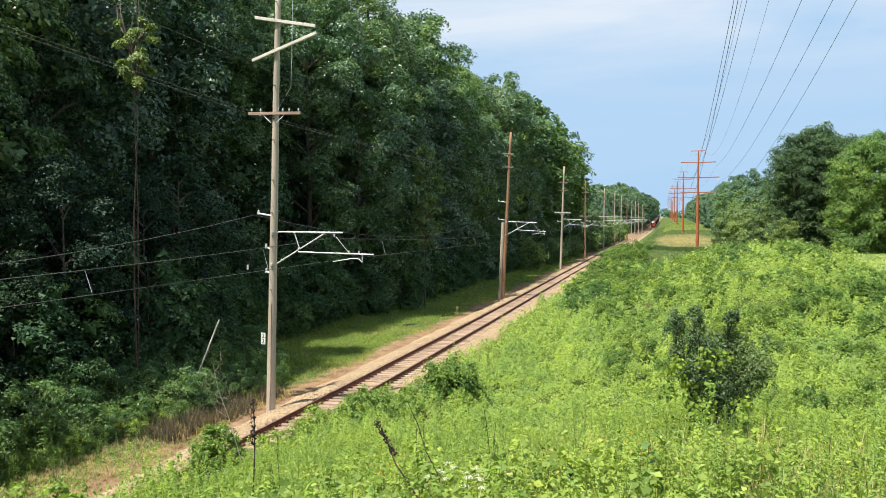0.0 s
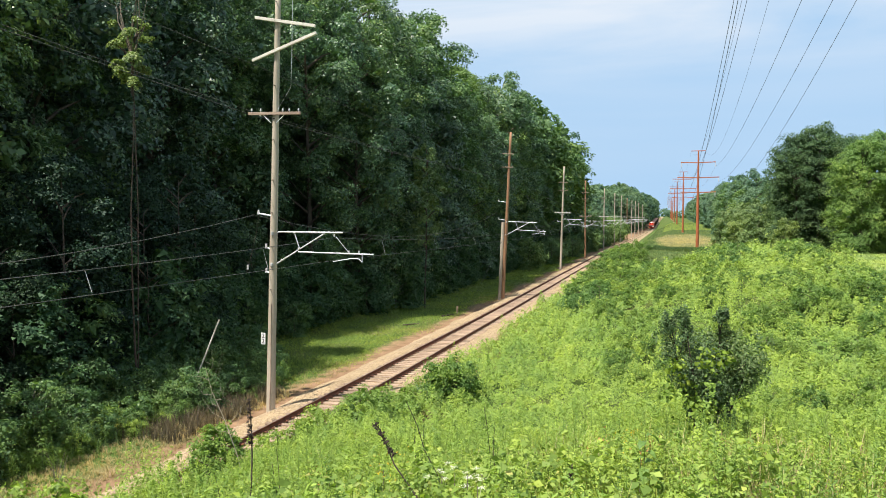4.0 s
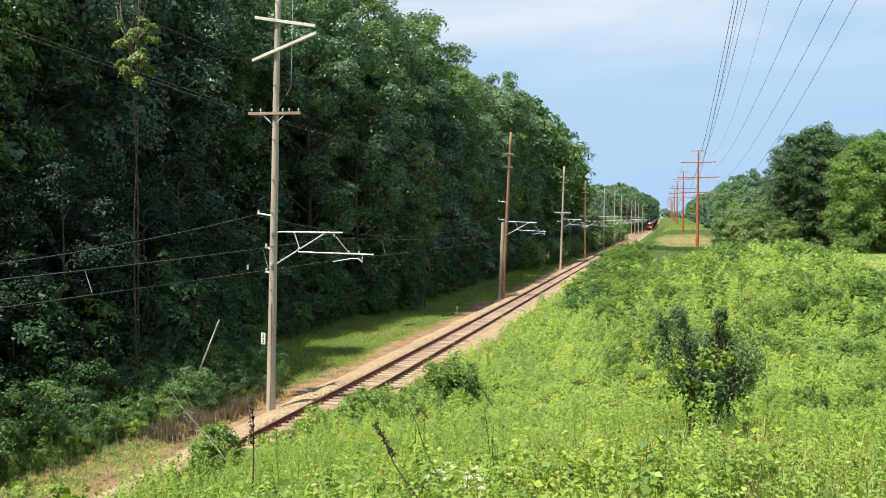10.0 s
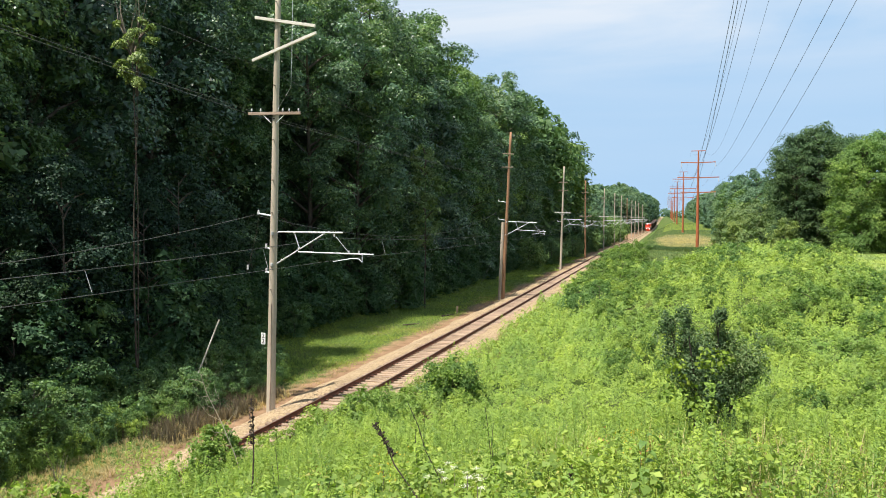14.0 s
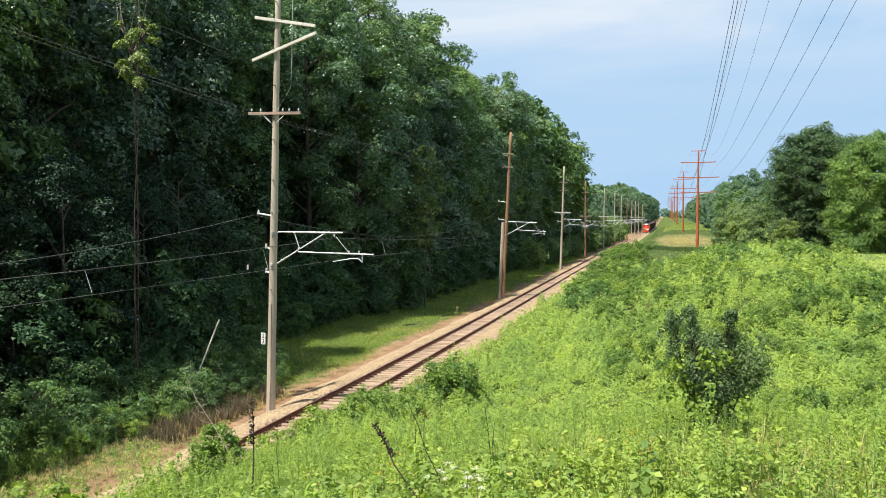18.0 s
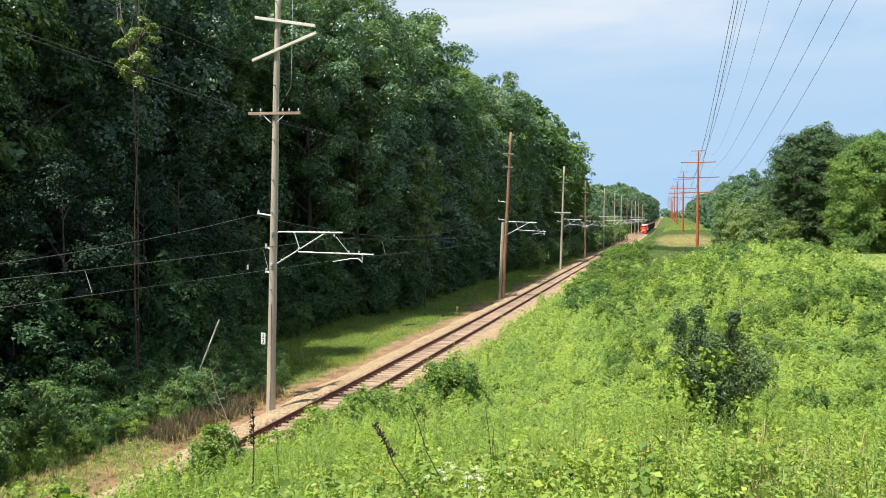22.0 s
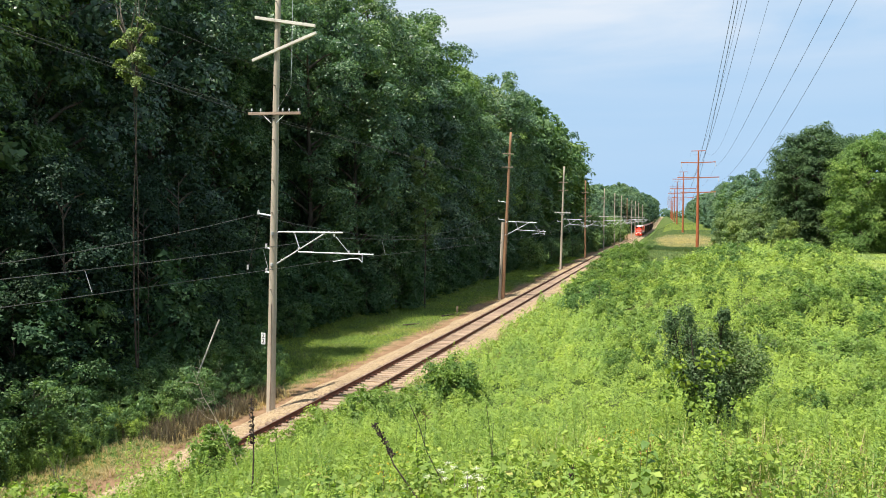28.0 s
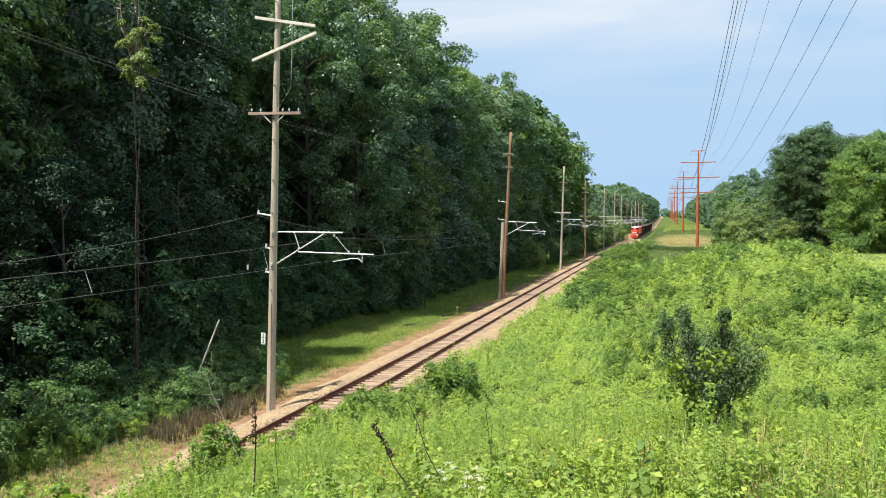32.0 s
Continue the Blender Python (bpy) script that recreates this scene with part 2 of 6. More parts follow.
M_CAR_BROWN = surface("oxide_freight_paint", (0.10, 0.04, 0.025), (0.19, 0.08, 0.05), 0.8, 14.0, 0.75, bump=0.1)
M_STEELDARK = surface("dark_running_gear", (0.02, 0.018, 0.016), (0.06, 0.05, 0.045), 2.0, 20.0, 0.7, metal=0.2, bump=0.1)
M_GLASS = surface("dark_cab_glass", (0.01, 0.012, 0.014), (0.03, 0.034, 0.038), 1.0, 5.0, 0.08, bump=0.0, spec=0.8)
M_PETAL = surface("white_petal", (0.5, 0.5, 0.36), (0.66, 0.66, 0.5), 8.0, 60.0, 0.7, bump=0.0)
M_YELLOW = surface("yellow_flower", (0.50, 0.33, 0.02), (0.70, 0.48, 0.03), 8.0, 60.0, 0.7, bump=0.0)
M_ORANGE = surface("orange_leaf", (0.34, 0.17, 0.05), (0.48, 0.27, 0.08), 8.0, 60.0, 0.7, bump=0.0)
M_LAMP = bpy.data.materials.new("headlight_glow")
M_LAMP.use_nodes = True
lamp_bsdf = M_LAMP.node_tree.nodes["Principled BSDF"]
lamp_bsdf.inputs["Emission Color"].default_value = (1.0, 0.93, 0.8, 1)
lamp_bsdf.inputs["Emission Strength"].default_value = 3.0


def ground_material():
    m, n, l, b = base_material("ground_soil", 0.95, 0.0, 0.15)
    c = n.new("ShaderNodeTexCoord")
    big = noise_tex(n, l, 0.12, 5, 0.6)
    mid = noise_tex(n, l, 1.1, 5, 0.65)
    fine = noise_tex(n, l, 14.0, 4, 0.7)
    grass = ramp(n, [(0.25, (0.045, 0.075, 0.016)), (0.55, (0.075, 0.12, 0.022)), (0.8, (0.12, 0.15, 0.035))])
    l.new(mid.outputs["Fac"], grass.inputs["Fac"])
    soil = ramp(n, [(0.3, (0.10, 0.085, 0.04)), (0.7, (0.20, 0.17, 0.08))])
    l.new(fine.outputs["Fac"], soil.inputs["Fac"])
    share = ramp(n, [(0.52, (0, 0, 0)), (0.7, (0.8, 0.8, 0.8))])
    l.new(big.outputs["Fac"], share.inputs["Fac"])
    col = mixed(n, l, "MIX", share.outputs["Color"], grass.outputs["Color"], soil.outputs["Color"])
    # bare sandy dirt along the foot of the ballast
    dirt = ramp(n, [(0.3, (0.17, 0.10, 0.055)), (0.7, (0.32, 0.205, 0.12))])
    l.new(mid.outputs["Fac"], dirt.inputs["Fac"])
    sep = n.new("ShaderNodeSeparateXYZ")
    l.new(c.outputs["Object"], sep.inputs["Vector"])
    wob = n.new("ShaderNodeMath")
    wob.operation = "MULTIPLY_ADD"
    wob.inputs[1].default_value = 3.2
    l.new(mid.outputs["Fac"], wob.inputs[0])
    l.new(sep.outputs["X"], wob.inputs[2])
    off = n.new("ShaderNodeMath")
    off.operation = "ADD"
    off.inputs[1].default_value = 13.7 - 1.6
    l.new(wob.outputs["Value"], off.inputs[0])
    away = n.new("ShaderNodeMath")
    away.operation = "ABSOLUTE"
    l.new(off.outputs["Value"], away.inputs[0])
    near = n.new("ShaderNodeMapRange")
    near.inputs["From Min"].default_value = 3.6
    near.inputs["From Max"].default_value = 4.8
    near.inputs["To Min"].default_value = 1.0
    near.inputs["To Max"].default_value = 0.0
    l.new(away.outputs["Value"], near.inputs["Value"])
    col = mixed(n, l, "MIX", near.outputs["Result"], col, dirt.outputs["Color"])
    grain = ramp(n, [(0.25, (0.6, 0.6, 0.6)), (0.75, (1.2, 1.2, 1.2))])
    l.new(fine.outputs["Fac"], grain.inputs["Fac"])
    col = mixed(n, l, "MULTIPLY", 0.8, col, grain.outputs["Color"])
    l.new(col, b.inputs["Base Color"])
    bp = n.new("ShaderNodeBump")
    bp.inputs["Strength"].default_value = 0.6
    bp.inputs["Distance"].default_value = 0.08
    l.new(fine.outputs["Fac"], bp.inputs["Height"])
    l.new(bp.outputs["Normal"], b.inputs["Normal"])
    return m


def ballast_material():
    m, n, l, b = base_material("ballast_gravel", 0.92, 0.0, 0.2)
    c = n.new("ShaderNodeTexCoord")
    v = n.new("ShaderNodeTexVoronoi")
    v.inputs["Scale"].default_value = 16.0
    l.new(c.outputs["Object"], v.inputs["Vector"])
    stones = ramp(n, [(0.0, (0.24, 0.172, 0.098)), (0.45, (0.385, 0.288, 0.172)), (1.0, (0.49, 0.385, 0.245))])
    sep = n.new("ShaderNodeSeparateColor")
    l.new(v.outputs["Color"], sep.inputs["Color"])
    l.new(sep.outputs["Red"], stones.inputs["Fac"])
    gaps = ramp(n, [(0.0, (1.1, 1.1, 1.1)), (0.6, (0.75, 0.75, 0.75))])
    l.new(v.outputs["Distance"], gaps.inputs["Fac"])
    big = noise_tex(n, l, 0.5, 4, 0.6)
    tone = ramp(n, [(0.3, (0.82, 0.8, 0.78)), (0.7, (1.12, 1.1, 1.06))])
    l.new(big.outputs["Fac"], tone.inputs["Fac"])
    col = mixed(n, l, "MULTIPLY", 0.9, stones.outputs["Color"], gaps.outputs["Color"])
    col = mixed(n, l, "MULTIPLY", 1.0, col, tone.outputs["Color"])
    l.new(col, b.inputs["Base Color"])
    bp = n.new("ShaderNodeBump")
    bp.inputs["Strength"].default_value = 0.9
    bp.inputs["Distance"].default_value = 0.04
    bp.invert = True
    l.new(v.outputs["Distance"], bp.inputs["Height"])
    l.new(bp.outputs["Normal"], b.inputs["Normal"])
    return m


M_GROUND = ground_material()
M_BALLAST = ballast_material()

# ---------------------------------------------------------------- mesh helpers


def part(name, data, material, parent=None, label="", m=None):
    """Link a bmesh or mesh as one object, under a thing when a parent is given."""
    if isinstance(data, bmesh.types.BMesh):
        me = bpy.data.meshes.new(name)
        data.to_mesh(me)
        data.free()
    else:
        me = data
    if material and not me.materials:
        me.materials.append(material)
    ob = new(name, me)
    if parent:
        ob.parent = parent
    if m is not None:
        ob.matrix_local = m
    if label:
        tagged(ob, label)
    return ob


def array_mesh(name, verts, faces, material=None, smooth=False):
    """A mesh from numpy arrays: verts (n, 3), faces (k, 3) or (k, 4)."""
    me = bpy.data.meshes.new(name)
    verts = np.asarray(verts, dtype=np.float32)
    faces = np.asarray(faces, dtype=np.int32)
    k, w = faces.shape
    me.vertices.add(len(verts))
    me.vertices.foreach_set("co", verts.ravel())
    me.loops.add(k * w)
    me.loops.foreach_set("vertex_index", faces.ravel())
    me.polygons.add(k)
    me.polygons.foreach_set("loop_start", np.arange(0, k * w, w, dtype=np.int32))
    if smooth:
        me.polygons.foreach_set("use_smooth", np.ones(k, dtype=bool))
    me.update(calc_edges=True)
    if material:
        me.materials.append(material)
    return me


def unit(v):
    return v / np.maximum(np.linalg.norm(v, axis=1, keepdims=True), 1e-6)


def leaf_arrays(p, nrm, size, rng, tri=False, aspect=0.6):
    """One folded leaf (or one small triangle) at every point of p."""
    k = len(p)
    size = np.broadcast_to(np.asarray(size, float), (k,))[:, None]
    nrm = unit(nrm)
    t = unit(np.cross(nrm, unit(rng.normal(size=(k, 3)))))
    b = np.cross(nrm, t)
    if tri:
        v = np.stack([p - t * size * 0.5 - b * size * aspect * 0.5, p - t * size * 0.5 + b * size * aspect * 0.5, p + t * size * 0.5], 1)
        f = np.arange(k * 3).reshape(k, 3)
    else:
        v = np.stack([p - t * size * 0.5, p + b * size * aspect * 0.5 + nrm * size * 0.08, p + t * size * 0.5 - nrm * size * 0.14, p - b * size * aspect * 0.5 + nrm * size * 0.08], 1)
        f = np.arange(k * 4).reshape(k, 4)
    return v.reshape(-1, 3), f


def blade_arrays(p, height, width, rng, lean=0.35):
    """Upright grass blades, one narrow triangle each."""
    k = len(p)
    a = rng.uniform(0, 2 * np.pi, k)
    side = np.stack([np.cos(a), np.sin(a), np.zeros(k)], 1) * np.asarray(width).reshape(-1, 1) * 0.5
    tip = np.stack([rng.normal(0, lean, k), rng.normal(0, lean, k), np.ones(k)], 1) * np.asarray(height).reshape(-1, 1)
    v = np.stack([p - side, p + side, p + tip], 1).reshape(-1, 3)
    return v, np.arange(k * 3).reshape(k, 3)


def tube_arrays(points, radii, sides=6):
    """A tapered tube along a line of points."""
    pts = np.asarray(points, float)
    n = len(pts)
    radii = np.broadcast_to(np.asarray(radii, float), (n,))
    d = unit(np.gradient(pts, axis=0))
    ref = np.where(np.abs(d[:, 2:3]) > 0.9, np.array([[1.0, 0, 0]]), np.array([[0, 0, 1.0]]))
    u = unit(np.cross(d, ref))
    w = np.cross(d, u)
    a = np.arange(sides) * 2 * np.pi / sides
    ring = pts[:, None] + radii[:, None, None] * (np.cos(a)[None, :, None] * u[:, None] + np.sin(a)[None, :, None] * w[:, None])
    i = np.arange(n - 1)[:, None] * sides
    j = np.arange(sides)[None]
    k = (j + 1) % sides
    f = np.stack([i + j, i + k, i + sides + k, i + sides + j], -1).reshape(-1, 4)
    return ring.reshape(-1, 3), f


def joined(pieces):
    vs, fs, o = [], [], 0
    for v, f in pieces:
        vs.append(v)
        fs.append(f + o)
        o += len(v)
    return np.concatenate(vs), np.concatenate(fs)


def tube(name, points, radii, material, parent=None, sides=6, label=""):
    v, f = tube_arrays(points, radii, sides)
    return part(name, array_mesh(name, v, f, material, True), None, parent, label)


def box_bm(sx, sy, sz, centre=(0, 0, 0), bevel=0.0, bm=None, rot=None):
    bm = bm or bmesh.new()
    m = Matrix.Translation(centre) @ (rot or Matrix()) @ Matrix.Diagonal((sx, sy, sz, 1))
    made = bmesh.ops.create_cube(bm, size=1.0, matrix=m)
    if bevel:
        vs = set(made["verts"])
        es = [e for e in bm.edges if e.verts[0] in vs and e.verts[1] in vs]
        bmesh.ops.bevel(bm, geom=es, offset=bevel, segments=1, affect="EDGES")
    return bm


def cyl_bm(r, h, m, sides=12, r2=None, bm=None):
    bm = bm or bmesh.new()
    bmesh.ops.create_cone(bm, cap_ends=True, segments=sides, radius1=r, radius2=r if r2 is None else r2, depth=h, matrix=m)
    return bm


def beam_bm(a, b, w, h, bm=None):
    """A squared bar from a to b."""
    a, b = Vector(a), Vector(b)
    d = b - a
    q = d.to_track_quat("X", "Z").to_matrix().to_4x4()
    return box_bm(d.length, w, h, (a + b) / 2, min(w, h) * 0.12, bm, q)


def thing(name, m, label, category, group=""):
    e = new(name)
    e.matrix_basis = m
    return tagged(e, label, category, group)


# ---------------------------------------------------------------- the lie of the land
TRACK_Y = [-80, 25, 40, 60, 80, 115, 170, 250, 320, 440, 640, 800, 1000, 1300, 2000, 4500]
TRACK_Z = [0.0, 0.0, -0.14, -0.33, -0.45, -0.62, -0.86, -1.15, -1.4, -1.9, -2.2, 0.6, 3.0, 5.0, 6.0, 6.0]
TRACK_X = [-13.7, -13.7, -13.7, -13.7, -13.7, -13.65, -13.4, -12.5, -11.2, -9.8, -8.2, -6.5, -4.7, -2.0, 4.0, 25.0]
FIELD_Y = [-100, 60, 120, 248, 394, 560, 800, 1000, 1300, 2000, 4500]
FIELD_Z = [-0.6, -0.8, -1.6, -2.4, -0.9, 1.2, 1.5, 1.8, 2.0, 1.5, 0.0]


def track_z(y):
    return np.interp(y, TRACK_Y, TRACK_Z)


def track_x(y):
    return np.interp(y, TRACK_Y, TRACK_X)


def step(a, b, x):
    s = np.clip((x - a) / (b - a), 0, 1)
    return s * s * (3 - 2 * s)


def ripple(x, y, s=1.0):
    """Smooth unevenness, about -1 to 1."""
    return (np.sin(x * 0.61 * s + 1.3 * np.sin(y * 0.37 * s)) + np.sin(y * 0.73 * s + 1.7 * np.sin(x * 0.29 * s + 2.0)) + np.sin((x + y) * 0.41 * s + 0.8)) / 3


def ground_z(x, y):
    """Height of the ground: the bank under the camera, the mound beside it, the flat with the track."""
    x, y = np.asarray(x, float), np.asarray(y, float)
    dx = x - track_x(y)
    flat = (track_z(y) - 0.62) * (1 - step(6, 16, np.abs(dx))) + np.interp(y, FIELD_Y, FIELD_Z) * step(6, 16, np.abs(dx))
    r = np.sqrt(np.maximum(y, 0) ** 2 + (1.35 * np.minimum(x, 0)) ** 2)
    bank = 6.5 - (0.2 + 0.045 * step(1, -5, x)) * r
    mound = (2.3 + (2.5 + 0.7 * step(2, 8, x)) * step(25, 66, y) + 0.5 * ripple(x, y, 0.35)) * step(-11, 5, x) * (1 - step(70, 100, y) * (1 - step(15, 21, x)) - step(135, 230, y) * step(15, 21, x)) * (1 - 0.5 * step(11.0, 15.5, x))
    mound = mound + 1.3 * step(66, 95, y) * step(14, 18, x) * (1 - step(135, 230, y))
    top = np.maximum(bank, flat + mound)
    near = 1 - step(30, 46, y)
    toe = 2.4 - 0.75 * near
    side = flat + (0.62 + 0.3 * near) * np.maximum(dx - toe, 0)
    z = np.minimum(top, side)
    z = np.where(dx < toe, flat, np.maximum(z, flat))
    z = z + 0.06 * ripple(x, y, 2.2) * step(3.0, 5.0, np.abs(dx))
    left_rise = 0.5 * step(-20, -30, x)
    return z + left_rise


def gz(x, y):
    return float(ground_z(x, y))


def grid_axis(lo, dense_lo, dense_hi, hi, d, grow=1.22):
    mid = list(np.arange(dense_lo, dense_hi, d))
    up, s = [dense_hi], d
    while up[-1] < hi:
        s *= grow
        up.append(up[-1] + s)
    down, s = [], d
    p = dense_lo
    while p > lo:
        s *= grow
        p -= s
        down.append(p)
    return np.array(down[::-1] + mid + up)


def build_ground():
    xs = grid_axis(-2600, -28, 26, 2600, 0.6)
    ys = grid_axis(-300, -6, 110, 4600, 0.8, 1.08)
    gx, gy = np.meshgrid(xs, ys)
    v = np.stack([gx, gy, ground_z(gx, gy)], -1).reshape(-1, 3)
    nx = len(xs)
    i = (np.arange(len(ys) - 1)[:, None] * nx + np.arange(nx - 1)[None]).reshape(-1, 1)
    f = np.concatenate([i, i + 1, i + nx + 1, i + nx], 1)
    ob = part("ground", array_mesh("ground", v, f, M_GROUND, True), None)
    tagged(ob, "uneven grassy ground rising to a weedy bank", "ground", kind="structure")


build_ground()


def build_ballast():
    prof = np.array([[-3.05, -0.66], [-2.3, -0.34], [-1.75, -0.2], [-1.25, -0.23], [-0.6, -0.245], [0.0, -0.24], [0.6, -0.245], [1.25, -0.23], [1.75, -0.2], [2.3, -0.32], [3.1, -0.66]])
    ys = np.concatenate([np.arange(-30, 140, 0.7), np.arange(140, 1300, 8.0)])
    rng = np.random.default_rng(5)
    v = []
    for y in ys:
        p = np.zeros((len(prof), 3))
        j = rng.normal(0, 0.03, len(prof))
        p[:, 0] = track_x(y) + prof[:, 0] * (1 - 0.25 * float(step(200, 420, y))) + np.where(np.abs(prof[:, 0]) > 2.5, 0.35 * ripple(prof[:, 0] * 9, y, 1.6), 0)
        p[:, 1] = y
        p[:, 2] = track_z(y) + prof[:, 1] + j * (np.abs(prof[:, 0]) > 1)
        v.append(p)
    v = np.concatenate(v)
    nx = len(prof)
    i = (np.arange(len(ys) - 1)[:, None] * nx + np.arange(nx - 1)[None]).reshape(-1, 1)
    f = np.concatenate([i, i + 1, i + nx + 1, i + nx], 1)
    ob = part("ballast_bed", array_mesh("ballast_bed", v, f, M_BALLAST, True), None)
    tagged(ob, "pinkish tan crushed stone bed under the railway track", "ballast", kind="structure")


build_ballast()


def build_track():
    track = thing("railway_track", pose(0, 0, 0), "single railway track with rusty rails on weathered wooden ties", "railway track")
    prof = [(-0.07, -0.17), (0.07, -0.17), (0.07, -0.155), (0.014, -0.13), (0.014, -0.05), (0.037, -0.038), (0.037, 0.0), (-0.037, 0.0), (-0.037, -0.038), (-0.014, -0.05), (-0.014, -0.13), (-0.07, -0.155)]
    ys = np.concatenate([np.arange(-30, 200, 2.5), np.arange(200, 1300, 12.0)])
    for side in (-0.753, 0.753):
        v = np.array([[track_x(y) + side + px, y, track_z(y) + pz] for y in ys for px, pz in prof])
        k = len(prof)
        i = (np.arange(len(ys) - 1)[:, None] * k)
        j = np.arange(k)[None]
        f = np.stack([i + j, i + (j + 1) % k, i + k + (j + 1) % k, i + k + j], -1).reshape(-1, 4)
        me = array_mesh("rail", v, f, M_RAIL)
        me.materials.append(M_RAILTOP)
        idx = np.tile((np.arange(k) == 6).astype(np.int32), len(ys) - 1)
        me.polygons.foreach_set("material_index", idx)
        part("rail", me, None, track)
    rng = random.Random(4)
    bm = box_bm(2.6, 0.23, 0.18, (0, 0, 0), 0.02)
    tie = bpy.data.meshes.new("tie")
    bm.to_mesh(tie)
    bm.free()
    tie.materials.append(M_TIE)
    y, count = 16.0, 0
    far = []
    while y < 250:
        m = pose(float(track_x(y)) + rng.uniform(-0.05, 0.05), y + rng.uniform(-0.03, 0.03), float(track_z(y)) - 0.275 + rng.uniform(-0.02, 0.012), 0, 0, rng.uniform(-1.5, 1.5))
        if count < 290:
            part("tie", tie, None, track, m=m)
        else:
            far.append(m)
        count += 1
        y += 0.55 + rng.uniform(-0.02, 0.02)
    bm = bmesh.new()
    for m in far:
        bmesh.ops.create_cube(bm, size=1.0, matrix=m @ Matrix.Diagonal((2.6, 0.23, 0.18, 1)))
    tagged(part("far_ties", bm, M_TIE, track), kind="stuff")
    # tie plates with spikes near the camera
    plate = bpy.data.meshes.new("tie_plate")
    bm = box_bm(0.34, 0.19, 0.018, (0, 0, 0), 0.004)
    for sx in (-0.11, 0.11):
        box_bm(0.03, 0.03, 0.05, (sx, 0.05, 0.02), 0, bm)
    bm.to_mesh(plate)
    bm.free()
    plate.materials.append(M_RAIL)
    y = 18.0
    k = 0
    while k < 120:
        for side in (-0.753, 0.753):
            part("tie_plate", plate, None, track, m=pose(float(track_x(y)) + side, y, float(track_z(y)) - 0.164))
            k += 1
        y += 0.55


build_track()


def build_loose_stones():
    rng = np.random.default_rng(23)
    n = 9000
    y = 15 + 60 * rng.random(n) ** 1.6
    dx = np.where(rng.random(n) < 0.6, rng.uniform(-2.9, -1.2, n), rng.uniform(-1.2, 2.9, n))
    rail = np.abs(np.abs(dx) - 0.753) < 0.13
    y, dx = y[~rail], dx[~rail]
    z = track_z(y) + np.interp(dx, [-3.05, -2.3, -1.75, 0.0, 1.75, 2.3, 3.1], [-0.66, -0.34, -0.2, -0.21, -0.2, -0.32, -0.66]) + 0.01
    c = np.stack([track_x(y) + dx, y, z], 1)
    k = len(c)
    corners = np.array([(1, 0, 0), (-1, 0, 0), (0, 1, 0), (0, -1, 0), (0, 0, 0.8), (0, 0, -0.6)], float)
    tri = np.array([[0, 2, 4], [2, 1, 4], [1, 3, 4], [3, 0, 4], [2, 0, 5], [1, 2, 5], [3, 1, 5], [0, 3, 5]])
    a = rng.uniform(0, 6.28, k)
    r = rng.uniform(0.01, 0.03, (k, 1, 1))
    v = corners[None] * r * rng.uniform(0.7, 1.3, (k, 6, 3))
    w = np.stack([v[..., 0] * np.cos(a)[:, None] - v[..., 1] * np.sin(a)[:, None], v[..., 0] * np.sin(a)[:, None] + v[..., 1] * np.cos(a)[:, None], v[..., 2]], -1) + c[:, None]
    f = (tri[None] + (np.arange(k) * 6)[:, None, None]).reshape(-1, 3)
    tagged(part("ballast_stones", array_mesh("ballast_stones", w.reshape(-1, 3), f, M_STONE), None), "loose pinkish tan stones on the track bed", "stones", kind="stuff")


build_loose_stones()

# ---------------------------------------------------------------- line-side poles and overhead wires


def bracket_parts(p, reach=4.6, z0=7.6, rise=0.045):
    """Tubular bracket arm with its strut, hanger and registration arm; x runs towards the track."""
    def at(x, dz):
        return (x, 0, z0 + dz + rise * x)

    tube("bracket_tube", [at(0.1, 0), at(0.25, 0.08), at(3.2, 0.02)], 0.034, M_GALV, p, 8)
    tube("bracket_strut", [at(0.1, -1.32), at(1.27, -0.64), at(2.35, -0.02)], 0.03, M_GALV, p, 8)
    tube("bracket_brace", [at(0.98, 0.02), at(1.22, -0.62)], 0.024, M_GALV, p, 6)
    tube("registration_tube", [at(1.18, -0.78), at(reach, -0.9)], 0.027, M_GALV, p, 8)
    tube("steady_arm", [at(2.78, -1.2), at(3.62, -1.06), at(3.95, -1.08), at(4.1, -1.22)], 0.018, M_GALV, p, 6)
    tube("drop_rod", [at(4.1, -0.87), at(4.1, -1.22)], 0.02, M_GALV, p, 6)
    tube("stay_rod", [at(2.9, -0.15), at(3.48, -0.8)], 0.012, M_GALV, p, 5)
    for x, dz in ((2.82, -0.09), (3.5, -0.8), (3.95, -0.8)):
        part("insulator", cyl_bm(0.034, 0.13, pose(*at(x, dz)), 8), M_INSULATOR, p)
    for x, dz in ((0.5, 0.075), (2.35, 0.0), (1.22, -0.64), (0.42, -1.13), (0.98, 0.03)):
        part("tube_fitting", cyl_bm(0.045, 0.1, pose(*at(x, dz), 0, 90, 0), 8), M_OLD_GALV, p, "dull steel tube fitting")
    for dz in (0.02, -1.32):
        part("clamp", box_bm(0.1, 0.46, 0.16, (0.02, 0, z0 + dz), 0.02), M_OLD_GALV, p)


def feeder_parts(p, z, reach=-0.75):
    tube("feeder_arm", [(0, 0, z - 0.1), (reach, 0, z)], 0.04, M_GALV, p, 6)
    part("insulator", cyl_bm(0.055, 0.2, pose(reach, 0, z + 0.06), 10, 0.04), M_INSULATOR, p)


